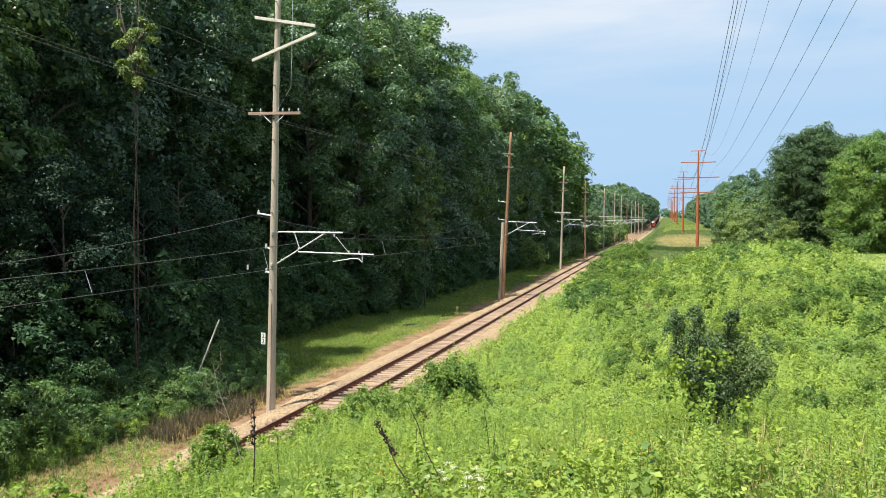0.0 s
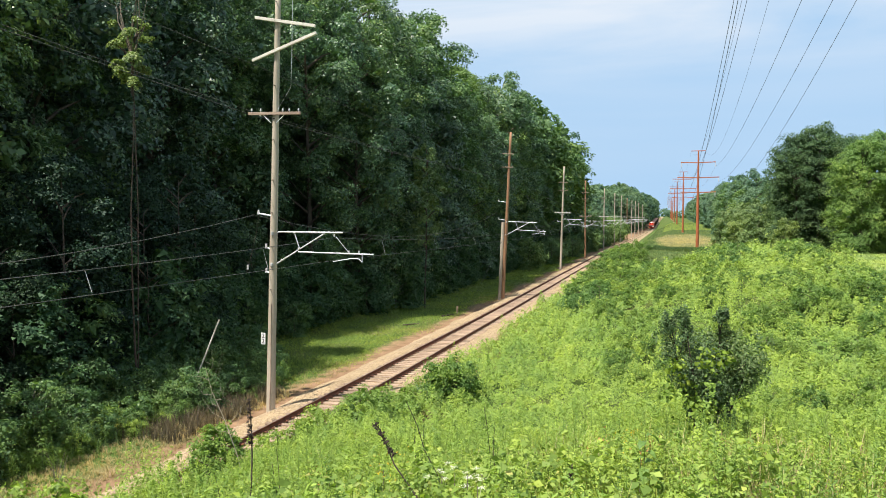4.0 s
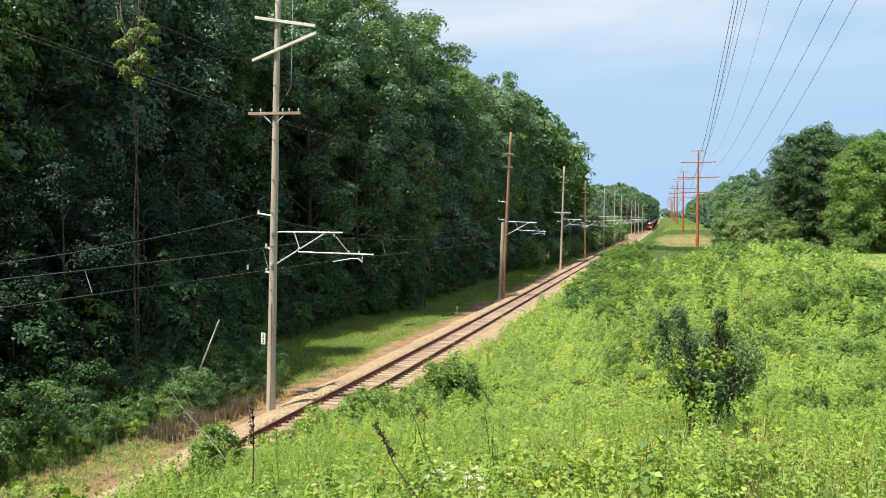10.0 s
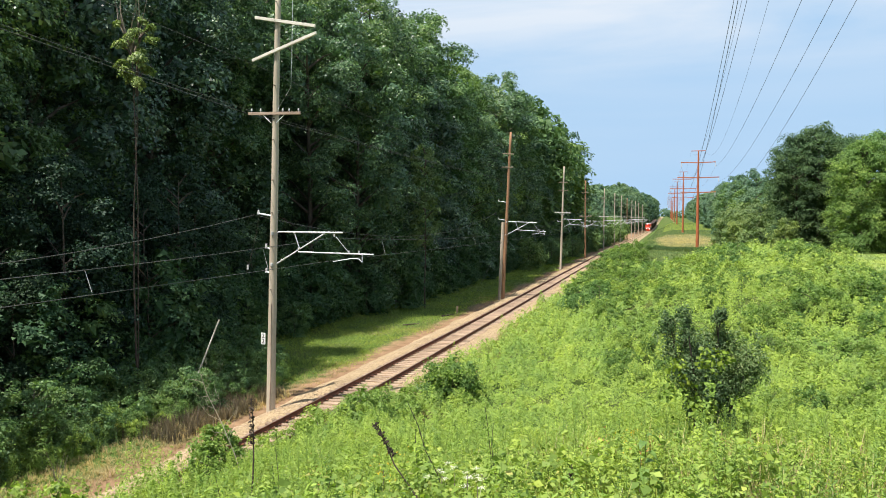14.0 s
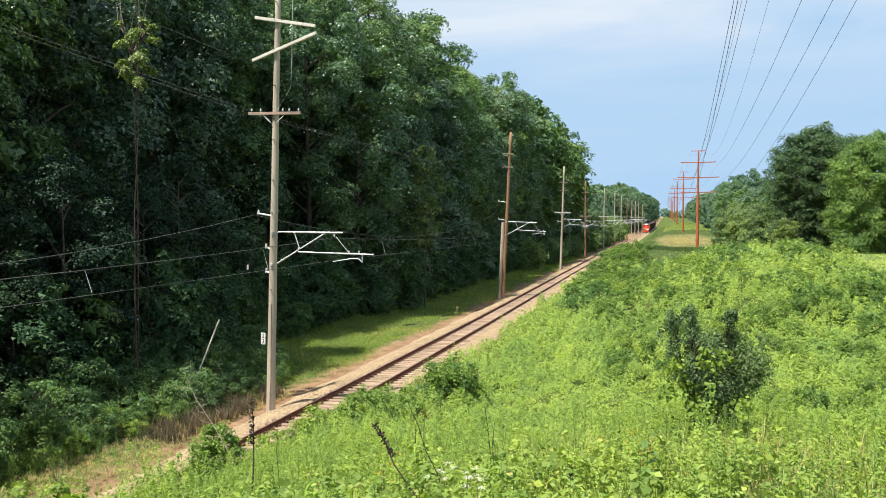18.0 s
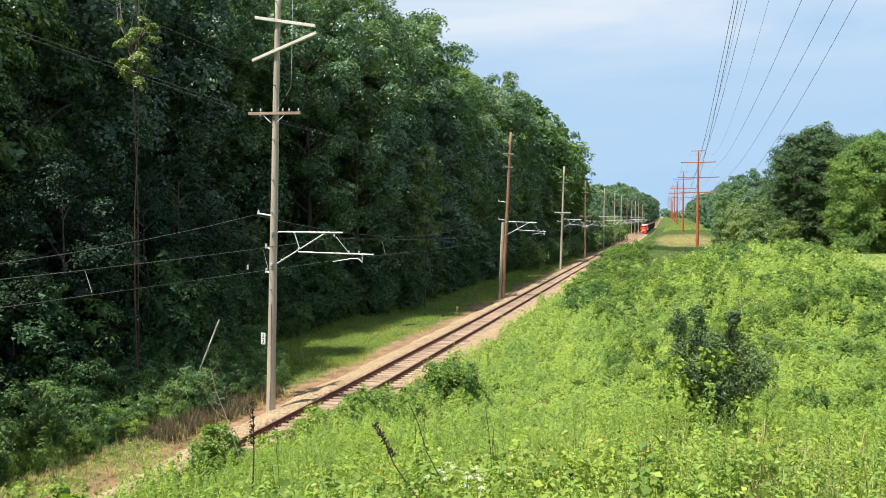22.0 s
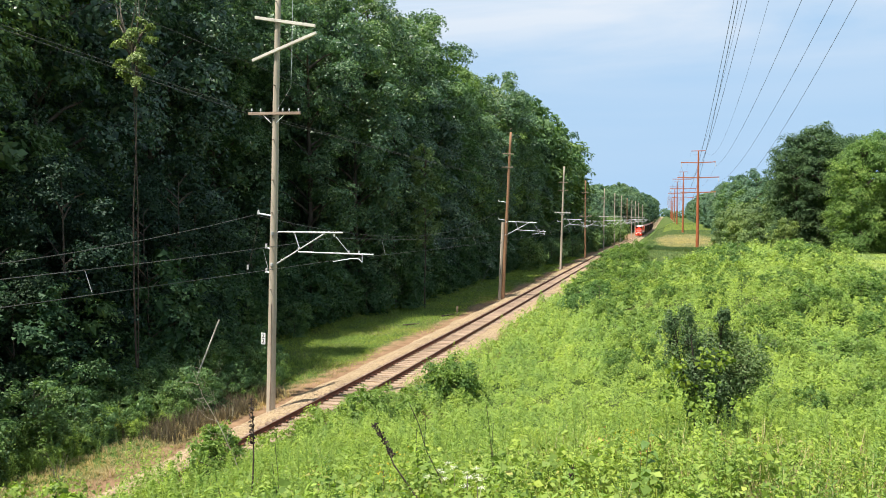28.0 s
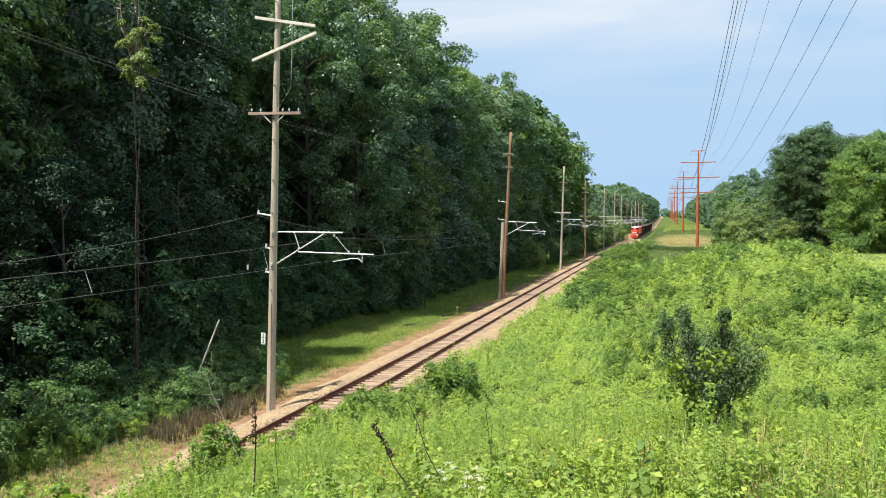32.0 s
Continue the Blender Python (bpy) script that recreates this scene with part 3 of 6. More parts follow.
def shaft_part(p, h, mat, r0=0.19, r1=0.11, sink=0.6):
    rng = random.Random(int(h * 100))
    pts = [(rng.uniform(-0.012, 0.012), rng.uniform(-0.012, 0.012), z) for z in np.linspace(-sink, h, 12)]
    rad = np.linspace(r0, r1, 12)
    v, f = tube_arrays(pts, rad, 14)
    cap = len(v)
    v = np.concatenate([v, [[pts[-1][0], pts[-1][1], h + 0.02]]])
    top = np.array([[cap - 14 + j, cap - 14 + (j + 1) % 14, cap, cap] for j in range(14)])
    me = bpy.data.meshes.new("shaft")
    me.from_pydata(v.tolist(), [], f.tolist() + [t[:3] for t in top.tolist()])
    me.polygons.foreach_set("use_smooth", np.ones(len(me.polygons), dtype=bool))
    me.materials.append(mat)
    return part("shaft", me, None, p)


def crossarm_parts(p, z, x0, x1, pins, mat):
    part("crossarm", beam_bm((x0, -0.19, z), (x1, -0.19, z + 0.02), 0.1, 0.12), mat, p)
    for x in pins:
        part("insulator", cyl_bm(0.04, 0.1, pose(x, -0.19, z + 0.18), 8, 0.028), M_INSULATOR, p)
        part("pin", cyl_bm(0.015, 0.12, pose(x, -0.19, z + 0.1), 6), M_GALV, p)
    for sx in (-1, 1):
        part("arm_brace", beam_bm((sx * 0.5, -0.2, z - 0.05), (sx * 0.12, -0.2, z - 0.38), 0.02, 0.03), M_GALV, p)


POLE_Y = [29.7, 80.0, 127.0, 166.5, 212.0, 252.0, 279.0, 316.0, 348.0, 380.0, 420.0, 475.0]


def pole_x(y):
    return float(track_x(y)) - 2.62


def text_mesh(body, size, material):
    cu = bpy.data.curves.new("text", "FONT")
    cu.body, cu.size, cu.extrude = body, size, 0.003
    cu.align_x, cu.align_y = "CENTER", "CENTER"
    ob = new("text", cu)
    dg = bpy.context.evaluated_depsgraph_get()
    me = bpy.data.meshes.new_from_object(ob.evaluated_get(dg))
    bpy.data.objects.remove(ob)
    me.materials.clear()
    me.materials.append(material)
    return me


def build_poles():
    # the near grey pole with its V-shaped upper arms
    y = POLE_Y[0]
    base = pose(pole_x(y), y, -0.4, 0, 1.75, 0)
    p = thing("overhead_line_pole", base, "weathered grey wooden railway pole with bracket arm and crossarms", "utility pole", "railway poles")
    shaft_part(p, 18.6, M_POLE_GREY, 0.2, 0.11)
    part("upper_arm", beam_bm((-0.95, -0.2, 16.75), (1.85, -0.2, 16.3), 0.1, 0.125), M_ARM_WOOD, p, "pale squared wooden arm")
    part("upper_arm", beam_bm((-1.05, -0.2, 14.95), (1.9, -0.2, 16.02), 0.1, 0.125), M_ARM_WOOD, p, "pale squared wooden arm")
    crossarm_parts(p, 12.7, -1.2, 1.25, (-1.05, -0.62, 0.42, 0.72, 1.15), M_OLD_ARM)
    tube("ground_lead", [(0.78, -0.2, 18.5), (0.8, -0.2, 15.0), (0.78, -0.2, 13.8), (0.2, -0.18, 12.9)], 0.01, M_GALV, p, 5)
    bracket_parts(p)
    feeder_parts(p, 8.45)
    feeder_parts(p, 7.0, -0.35)
    feeder_parts(p, 5.95, -0.32)
    plate = part("number_plate", box_bm(0.2, 0.02, 0.5, (-0.36, -0.1, 3.05), 0.004), M_WHITE, p, "white plate with two black digits")
    for z in (3.17, 2.93):
        part("digit", text_mesh("2", 0.26, M_BLACK), None, plate, m=Matrix.Translation((-0.36, -0.115, z)) @ pose(0, 0, 0, 90, 0, 0))
    for z in (5.2, 7.05, 8.5, 9.9, 11.6, 12.5, 13.9, 15.4, 16.6, 17.4):
        part("bolt", cyl_bm(0.022, 0.5, pose(0, 0, z, 90), 6), M_DARKSTEM, p)
    tube("hanging_lead", [(-0.72, 0, 8.4), (-0.85, 0.02, 7.6), (-1.1, 0.05, 6.6), (-1.3, 0.05, 5.9)], 0.007, M_DARKSTEM, p, 5)
    part("strain_insulator", cyl_bm(0.045, 0.2, pose(-1.25, 0.05, 6.1), 8), M_INSULATOR, p)
    tube("conduit", [(0.05, -0.2, 0.0), (0.07, -0.19, 1.5), (0.03, -0.19, 4.6)], 0.018, M_OLD_ARM, p, 5)
    # the second pole, brown, spliced to a short grey stub
    y = POLE_Y[1]
    p = thing("overhead_line_pole", pose(pole_x(y), y, -0.75, 0, 2.6, 0), "reddish brown wooden railway pole spliced to a grey stub", "utility pole", "railway poles")
    shaft_part(p, 17.5, M_POLE_BROWN, 0.19, 0.12)
    tube("stub", [(-0.34, 0.02, -0.5), (-0.36, 0.02, 8.0)], [0.2, 0.18], M_POLE_GREY, p, 12)
    bracket_parts(p, 4.2, 8.0, 0.03)
    feeder_parts(p, 10.2, -0.95)
    feeder_parts(p, 8.3, -0.9)
    for z in (13.8, 15.2):
        part("upper_arm", beam_bm((-0.75, -0.14, z), (0.45, -0.14, z), 0.08, 0.08), M_OLD_ARM, p)
    tube("guy_wire", [(-0.3, 0.0, 6.2), (-2.4, -3.4, 0.0)], 0.012, M_WIRE, p, 5)
    # further poles, mostly grey
    kinds = []
    for grey in (True, False):
        p = thing("overhead_line_pole", pose(0, 0, -50), ("pale grey" if grey else "brown") + " wooden railway pole with crossarm and bracket arm", "utility pole", "railway poles")
        shaft_part(p, 16.6, M_POLE_GREY if grey else M_POLE_BROWN, 0.2, 0.12)
        bracket_parts(p, 4.5, 7.9, 0.01)
        feeder_parts(p, 7.6, -0.8)
        crossarm_parts(p, 9.0, -1.3, 1.35, (-1.15, -0.7, 0.7, 1.2), M_ARM_WOOD if grey else M_OLD_ARM)
        for z in (12.7, 14.0):
            part("upper_arm", beam_bm((-0.8, -0.14, z), (0.75, -0.14, z), 0.08, 0.08), M_OLD_ARM, p)
        kinds.append(p)
    rng = random.Random(11)
    for i, y in enumerate(POLE_Y[2:]):
        z = float(track_z(y)) - 0.4 + (0.45 if i == 0 else 0.0)
        m = pose(pole_x(y), y, z, rng.uniform(-0.8, 0.8), [1.6, -0.2, 0.6, 0.3, 1.2, -0.4, 0.5, 0.9, 0.1, 0.6][i], 0)
        if i < 2:
            kinds[i].matrix_basis = m
        else:
            copy_thing(kinds[1 if i == 5 else 0], m)


build_poles()


def hung(a, b, sag, n=14):
    a, b = np.array(a), np.array(b)
    s = np.linspace(0, 1, n)[:, None]
    p = a + (b - a) * s
    p[:, 2] -= sag * 4 * (s[:, 0] * (1 - s[:, 0]))
    return p


def build_line_wires():
    ys = [-18.0] + POLE_Y
    # feeder on the forest side, messenger and contact wire over the track, upper signal wires
    runs = [("feeder_wire", -0.7, 8.05, 1.65, 0.011, "dark sagging feeder wire on the railway poles"),
            ("messenger_wire", 0.3, 7.08, 0.45, 0.009, "dark messenger wire carried by the bracket arms"),
            ("contact_wire", 0.5, 6.15, 0.05, 0.009, "dark contact wire over the railway track"),
            ("signal_wire", -1.05, 12.45, 0.1, 0.01, "thin dark wire on the pole crossarms"),
            ("signal_wire", -0.62, 12.45, 0.14, 0.008, "thin dark wire on the pole crossarms"),
            ("earth_wire", -0.4, 16.5, 0.3, 0.009, "thin dark wire high on the railway poles")]
    for name, dx, z, sag, r, label in runs:
        pts = []
        for a, b in zip(ys[:-1], ys[1:]):
            over = name in ("messenger_wire", "contact_wire")
            ends = []
            for y in (a, b):
                x = pole_x(y) + dx + (2.6 if over else 0)
                zz = z + float(track_z(y))
                if name == "feeder_wire" and y == 80.0:
                    zz += 0.7
                if name == "signal_wire" and y < 0:
                    zz += 2.7
                if name == "earth_wire":
                    zz = float(np.interp(y, [-18, 29.7, 80, 127], [16.6, 14.35, 13.01, 10.6])) + (float(track_z(y)) if y > 100 else 0.0)
                if name == "signal_wire" and y > 100:
                    zz = 9.15 + float(track_z(y))
                ends.append((x, y, zz))
            seg = hung(ends[0], ends[1], sag)
            pts.extend(seg[(0 if not pts else 1):].tolist())
        w = tube(name, pts, r, M_WIRE, None, 5)
        tagged(w, label, "wire", "railway overhead wires")
        if name == "messenger_wire":
            mess = np.array(pts)
    hangers = []
    for a, b in zip(ys[:5], ys[1:6]):
        for s in (0.12, 0.3, 0.5, 0.7, 0.88):
            y = a + (b - a) * s
            z = np.interp(y, mess[:, 1], mess[:, 2])
            x = np.interp(y, mess[:, 1], mess[:, 0])
            h = tube("wire_hanger", [(x, y, z), (x + 0.2, y, 6.13 + float(track_z(y)))], 0.007, M_INSULATOR, None, 5)
            tagged(h, "pale dropper between messenger and contact wire", "wire hanger", "wire droppers")


build_line_wires()

# ---------------------------------------------------------------- transmission line
TOWERS = [(10.1, 248.0), (9.2, 394.0), (9.1, 560.0), (9.4, 720.0), (10.0, 900.0), (10.6, 1080.0), (11.2, 1260.0)]


def build_towers():
    t = thing("transmission_tower", pose(0, 0, 0), "rust-brown weathering steel power line monopole with three crossarms", "power pylon", "transmission towers")
    tube("shaft", [(0, 0, -0.5), (0, 0, 15), (0, 0, 30)], [0.5, 0.38, 0.21], M_RUST, t, 12)
    part("base_collar", cyl_bm(0.8, 0.5, pose(0, 0, 0.1), 12), M_STONE, t)
    for z, half in ((26.4, 5.05), (21.8, 6.1), (17.3, 5.1)):
        arm = part("crossarm", beam_bm((-half, 0, z + 0.15), (0, 0, z), 0.22, 0.28, beam_bm((0, 0, z), (half, 0, z + 0.15), 0.22, 0.28)), M_RUST, t)
        for s in (-1, 1):
            part("insulator_string", cyl_bm(0.1, 1.3, pose(s * (half - 0.15), 0, z - 0.6), 8, 0.07), M_INSULATOR, arm)
    part("top_arm", beam_bm((-2.1, 0, 30.0), (2.1, 0, 30.0), 0.18, 0.22), M_RUST, t)
    x, y = TOWERS[0]
    t.matrix_basis = pose(x, y, gz(x, y))
    for x, y in TOWERS[1:]:
        copy_thing(t, pose(x, y, gz(x, y)))


build_towers()


def build_conductors():
    spots = [(-4.9, 25.2), (4.9, 25.2), (-5.95, 20.6), (5.95, 20.6), (-4.95, 16.1), (4.95, 16.1), (-2.05, 30.0), (2.05, 30.0)]
    near = [(6.51, 69.57, 26.0), (10.31, 66.9, 25.0), (4.55, 57.72, 23.0), (12.67, 67.58, 25.0), (4.18, 50.09, 21.0), (14.48, 68.09, 25.0), (6.1, 69.45, 26.0), (8.51, 72.02, 26.5)]
    sags = [8.6, 2.4, 8.6, 3.0, 7.4, 5.2, 5.6, 5.8]
    for (dx, dz), (nx, ny, nz), sag in zip(spots, near, sags):
        x1, y1 = TOWERS[0]
        a = np.array((x1 + dx, y1, gz(x1, y1) + dz))
        n = np.array((nx, ny, nz))
        s = np.linspace(0, 1.55, 40)[:, None]
        line = a + (n - a) * s
        line[:, 2] -= sag * 4 * (s[:, 0] * (1 - s[:, 0]))
        pts = line[::-1].tolist()
        for (xa, ya), (xb, yb) in zip(TOWERS[:-1], TOWERS[1:]):
            pts.extend(hung((xa + dx, ya, gz(xa, ya) + dz), (xb + dx, yb, gz(xb, yb) + dz), 4.0)[1:].tolist())
        w = tube("power_conductor", pts, 0.021 if dz < 29 else 0.013, M_WIRE, None, 5)
        tagged(w, "long dark power line conductor hung between steel towers", "power line", "transmission wires")


build_conductors()

# ---------------------------------------------------------------- trees


HEIGHTS = {}


def crown_lobes(rng, h, r, low, count, spread=0.5, belly=0.62):
    """Centres and radii of the leafy lobes of a crown: narrow below, widest at the belly, domed above."""
    c = []
    for i in range(count):
        u = low + (1 - low) * (i + rng.random()) / count
        w = (u - low) / (1 - low)
        if w < belly:
            prof = 0.66 + 0.34 * math.sin(0.5 * math.pi * w / belly)
        else:
            prof = math.sqrt(max(0.03, 1 - ((w - belly) / (1.03 - belly)) ** 2.2))
        a = i * 2.4 + rng.uniform(-0.5, 0.5)
        d = r * prof * (1 - spread * rng.random() ** 1.5)
        rad = r * rng.uniform(0.24, 0.42) * (1.0 if w < 0.85 else 0.85)
        c.append((max(0.0, d - rad * 0.4) * math.cos(a), max(0.0, d - rad * 0.4) * math.sin(a), u * h - rad * 0.45 * w, rad))
    return np.array(c)


def tree_meshes(seed, h, r, low, lobes, leaves, size, tri, mat, flat=0.72, loose=0.22, belly=0.62, spray=46, stout=1.0):
    """Trunk with limbs, and a crown of lobes; each lobe carries drooping sprays of leaves with gaps between them."""
    rng = np.random.default_rng(seed)
    c4 = crown_lobes(rng, h, r, low, lobes, belly=belly)
    centres = c4[:, :3]
    pieces = []
    bend = rng.normal(0, 0.009 * h, (6, 2)).cumsum(0) * 0.5
    tz = np.linspace(-0.4, h * 0.88, 6)
    trunk = np.stack([bend[:, 0] - bend[0, 0], bend[:, 1] - bend[0, 1], tz], 1)
    pieces.append(tube_arrays(trunk, stout * np.linspace(h * 0.0105 + 0.004, h * 0.001 + 0.004, 6), 7))
    for c in centres[rng.permutation(len(centres))[: max(8, lobes // 2)]]:
        z0 = max(h * 0.08, c[2] - 0.4 * math.hypot(c[0], c[1]) - 0.03 * h)
        s = np.array((np.interp(z0, tz, trunk[:, 0]), np.interp(z0, tz, trunk[:, 1]), z0))
        mid = s + (c - s) * 0.5 + np.array((0, 0, 0.01 * h))
        pieces.append(tube_arrays([s, mid, c], [h * 0.004 + 0.008, h * 0.0026 + 0.005, 0.006], 4))
    v, f = joined(pieces)
    wood = array_mesh("trunk", v, f, M_BARK, True)
    weight = c4[:, 3] ** 2
    per = np.maximum((weight / weight.sum() * leaves).astype(int), 12)
    centre, axis, reach = [], [], []
    for (x, y, z, rad), k in zip(c4, per):
        n = max(5, int(k / spray))
        out = np.array((x, y, 0.0)) / max(1e-3, math.hypot(x, y))
        d = unit(rng.normal(size=(n, 3)) + out * 0.75 + np.array((0, 0, 0.5)))
        centre.append(np.array((x, y, z)) + d * rad * rng.uniform(1 - 1.6 * loose, 1.12, (n, 1)) * np.array((1.0, 1.0, flat)))
        axis.append(unit(d * 0.6 + np.array((0, 0, 0.75)) + rng.normal(0, 0.18, (n, 3))))
        reach.append(rad * min(0.75, 1.25 / math.sqrt(n)) * rng.uniform(0.75, 1.3, n) + size * 0.5)
    centre, axis, reach = np.concatenate(centre), np.concatenate(axis), np.concatenate(reach)
    share = reach ** 2
    each = np.maximum((share / share.sum() * leaves).astype(int), 3)
    c, n, rr = np.repeat(centre, each, 0), np.repeat(axis, each, 0), np.repeat(reach, each)[:, None]
    k = len(c)
    t = unit(np.cross(n, unit(np.array((0.3, 0.8, 0.1)) + 0 * n)))
    b = np.cross(n, t)
    a = rng.uniform(0, 2 * np.pi, (k, 1))
    rho = np.sqrt(rng.random((k, 1))) * rng.uniform(0.85, 1.15, (k, 1))
    side = t * np.cos(a) + b * np.sin(a)
    pts = c + rr * (side * rho - n * 0.42 * rho ** 2 + rng.normal(0, 0.1, (k, 3)))
    nrm = n * 0.8 + side * rho * 0.5 + rng.normal(0, 0.34, (k, 3))
    big = size * rng.uniform(0.65, 1.3, k)
    # large dense leaves added inside each lobe to keep the light out of it
    inside = max(12, int(leaves / lobes / 6))
    core = np.repeat(c4, inside, 0)
    d = unit(rng.normal(size=(len(core), 3)) + np.array((0, 0, 0.15)))
    pts = np.concatenate([pts, core[:, :3] + d * core[:, 3:] * rng.uniform(0.3, 0.62, (len(core), 1)) * np.array((1, 1, flat))])
    nrm = np.concatenate([nrm, d + rng.normal(0, 0.25, d.shape)])
    big = np.concatenate([big, core[:, 3] * 2.5 / math.sqrt(inside) * rng.uniform(0.8, 1.2, len(core))])
    pts[:, 2] = np.maximum(pts[:, 2], 0.03 * h)
    v, f = leaf_arrays(pts, nrm, big, rng, tri)
    crown = array_mesh("crown", v, f, mat)
    HEIGHTS[crown.name] = h
    return wood, crown


def make_tree(meshes, m, label, name="tree", group="", scale=1.0):
    e = thing(name, m, label, "tree" if name == "tree" else name.replace("_", " "), group)
    e.scale = (scale, scale, scale)
    part("trunk", meshes[0], None, e)
    part("crown", meshes[1], None, e)
    return e


def mesh_arrays(me):
    v = np.empty(len(me.vertices) * 3, np.float32)
    me.vertices.foreach_get("co", v)
    f = np.empty(len(me.loops), np.int32)
    me.loops.foreach_get("vertex_index", f)
    return v.reshape(-1, 3), f.reshape(len(me.polygons), -1)


def woods_mass(name, label, items, seed, mat):
    """Many far trees joined in one object: items are (mesh, x, y, scale)."""
    rng = np.random.default_rng(seed)
    out = []
    for me, x, y, s in items:
        v, f = mesh_arrays(me)
        a = rng.uniform(0, 6.28)
        c, d = math.cos(a), math.sin(a)
        w = np.stack([(v[:, 0] * c - v[:, 1] * d) * s + x, (v[:, 0] * d + v[:, 1] * c) * s + y, v[:, 2] * s + gz(x, y)], 1)
        out.append((w, f))
    v, f = joined(out)
    tagged(part(name, array_mesh(name, v, f, mat), None), label, "woods", kind="stuff")


SWAY = []  # things that move in the wind: (thing, base pose, tilt in degrees, phase, period)

NEAR_KINDS = [tree_meshes(21, 29, 6.0, 0.03, 62, 46000, 0.19, False, M_FOREST), tree_meshes(22, 31, 6.3, 0.03, 66, 46000, 0.19, False, M_FOREST), tree_meshes(23, 28, 5.7, 0.03, 58, 44000, 0.19, False, M_DEEP)]
MID_KINDS = [tree_meshes(31, 30, 6.0, 0.03, 60, 21000, 0.34, True, M_DEEP), tree_meshes(32, 28, 5.6, 0.03, 56, 21000, 0.34, True, M_DEEP), tree_meshes(33, 31, 6.2, 0.03, 62, 20000, 0.36, True, M_FOREST), tree_meshes(34, 29, 6.0, 0.03, 58, 20000, 0.36, True, M_LIGHT_TREE)]
MASS_KIND = tree_meshes(45, 27, 6.2, 0.04, 30, 1700, 1.45, True, M_FOREST_HAZE, spray=16)
FAR_KINDS = [tree_meshes(41, 27, 6.2, 0.04, 38, 5200, 0.72, True, M_FOREST_HAZE, spray=26), tree_meshes(42, 25, 6.4, 0.04, 38, 4600, 0.8, True, M_LIGHT_TREE, spray=26)]


def build_forest():
    rng = random.Random(8)
    label = "tall dark green deciduous tree at the forest edge"
    y = 24.5
    i = 0
    while y < 240:
        kinds = NEAR_KINDS if y < 74 else (MID_KINDS if y < 170 else FAR_KINDS)
        tall = float(np.interp(y, [10, 54, 69, 82, 95, 117, 153, 181, 205, 242, 262], [30, 30.5, 31, 33, 34.6, 33.5, 34, 35.5, 33.5, 33.5, 30])) * rng.uniform(0.93, 1.07)
        x = -30.4 - 1.4 * float(1 - step(30, 36, y)) + rng.uniform(-1.8, 1.2) - 5.0 * float(step(32, 40, y) * (1 - step(52, 62, y)))
        m = pose(x, y, gz(x, y), 0, 0, rng.uniform(0, 360))
        kind = kinds[rng.randrange(len(kinds))]
        if 56 < y < 100 and rng.random() < 0.6:
            kind = kinds[-1]
        s = tall / HEIGHTS[kind[1].name]
        t = make_tree(kind, m, label, group="forest trees", scale=s)
        SWAY.append((t, m, 0.5, rng.uniform(0, 6.28), rng.uniform(2.6, 3.8)))
        y += rng.uniform(6.2, 8.6)
        i += 1
    inner = []
    for row, x0, y0, gap in ((1, -36.0, 16, 6.6), (2, -43.0, 24, 7.0), (3, -51.0, 30, 9.0)):
        y = y0
        while y < 268:
            kinds = MID_KINDS if y < 90 and row == 1 else FAR_KINDS
            x = x0 + rng.uniform(-1.6, 1.6)
            s = rng.uniform(0.95, 1.1) * (1.0 if kinds is MID_KINDS else 1.1)
            if row == 1:
                make_tree(kinds[rng.randrange(len(kinds))], pose(x, y, gz(x, y), 0, 0, rng.uniform(0, 360)), "tall dark green tree deep in the forest", group="forest trees", scale=s * (0.98 if y < 85 else 1.06))
            else:
                inner.append((MASS_KIND[1], x, y, s * 1.05))
            y += rng.uniform(0.85, 1.2) * gap
    woods_mass("forest_interior", "dark crowns deep inside the forest", inner, 2, M_FOREST)


build_forest()

YOUNG = tree_meshes(81, 17.0, 0.95, 0.83, 14, 4200, 0.11, False, M_YOUNG, 0.9, 0.35, spray=60, stout=0.3)
YOUNG[0].materials[0] = M_DARKSTEM
NEAREST = tree_meshes(24, 30, 5.4, 0.04, 70, 60000, 0.165, False, M_FOREST)
SLENDER = tree_meshes(83, 17, 1.9, 0.4, 34, 5200, 0.24, True, M_WILLOW, 0.8, 0.4, stout=0.45)


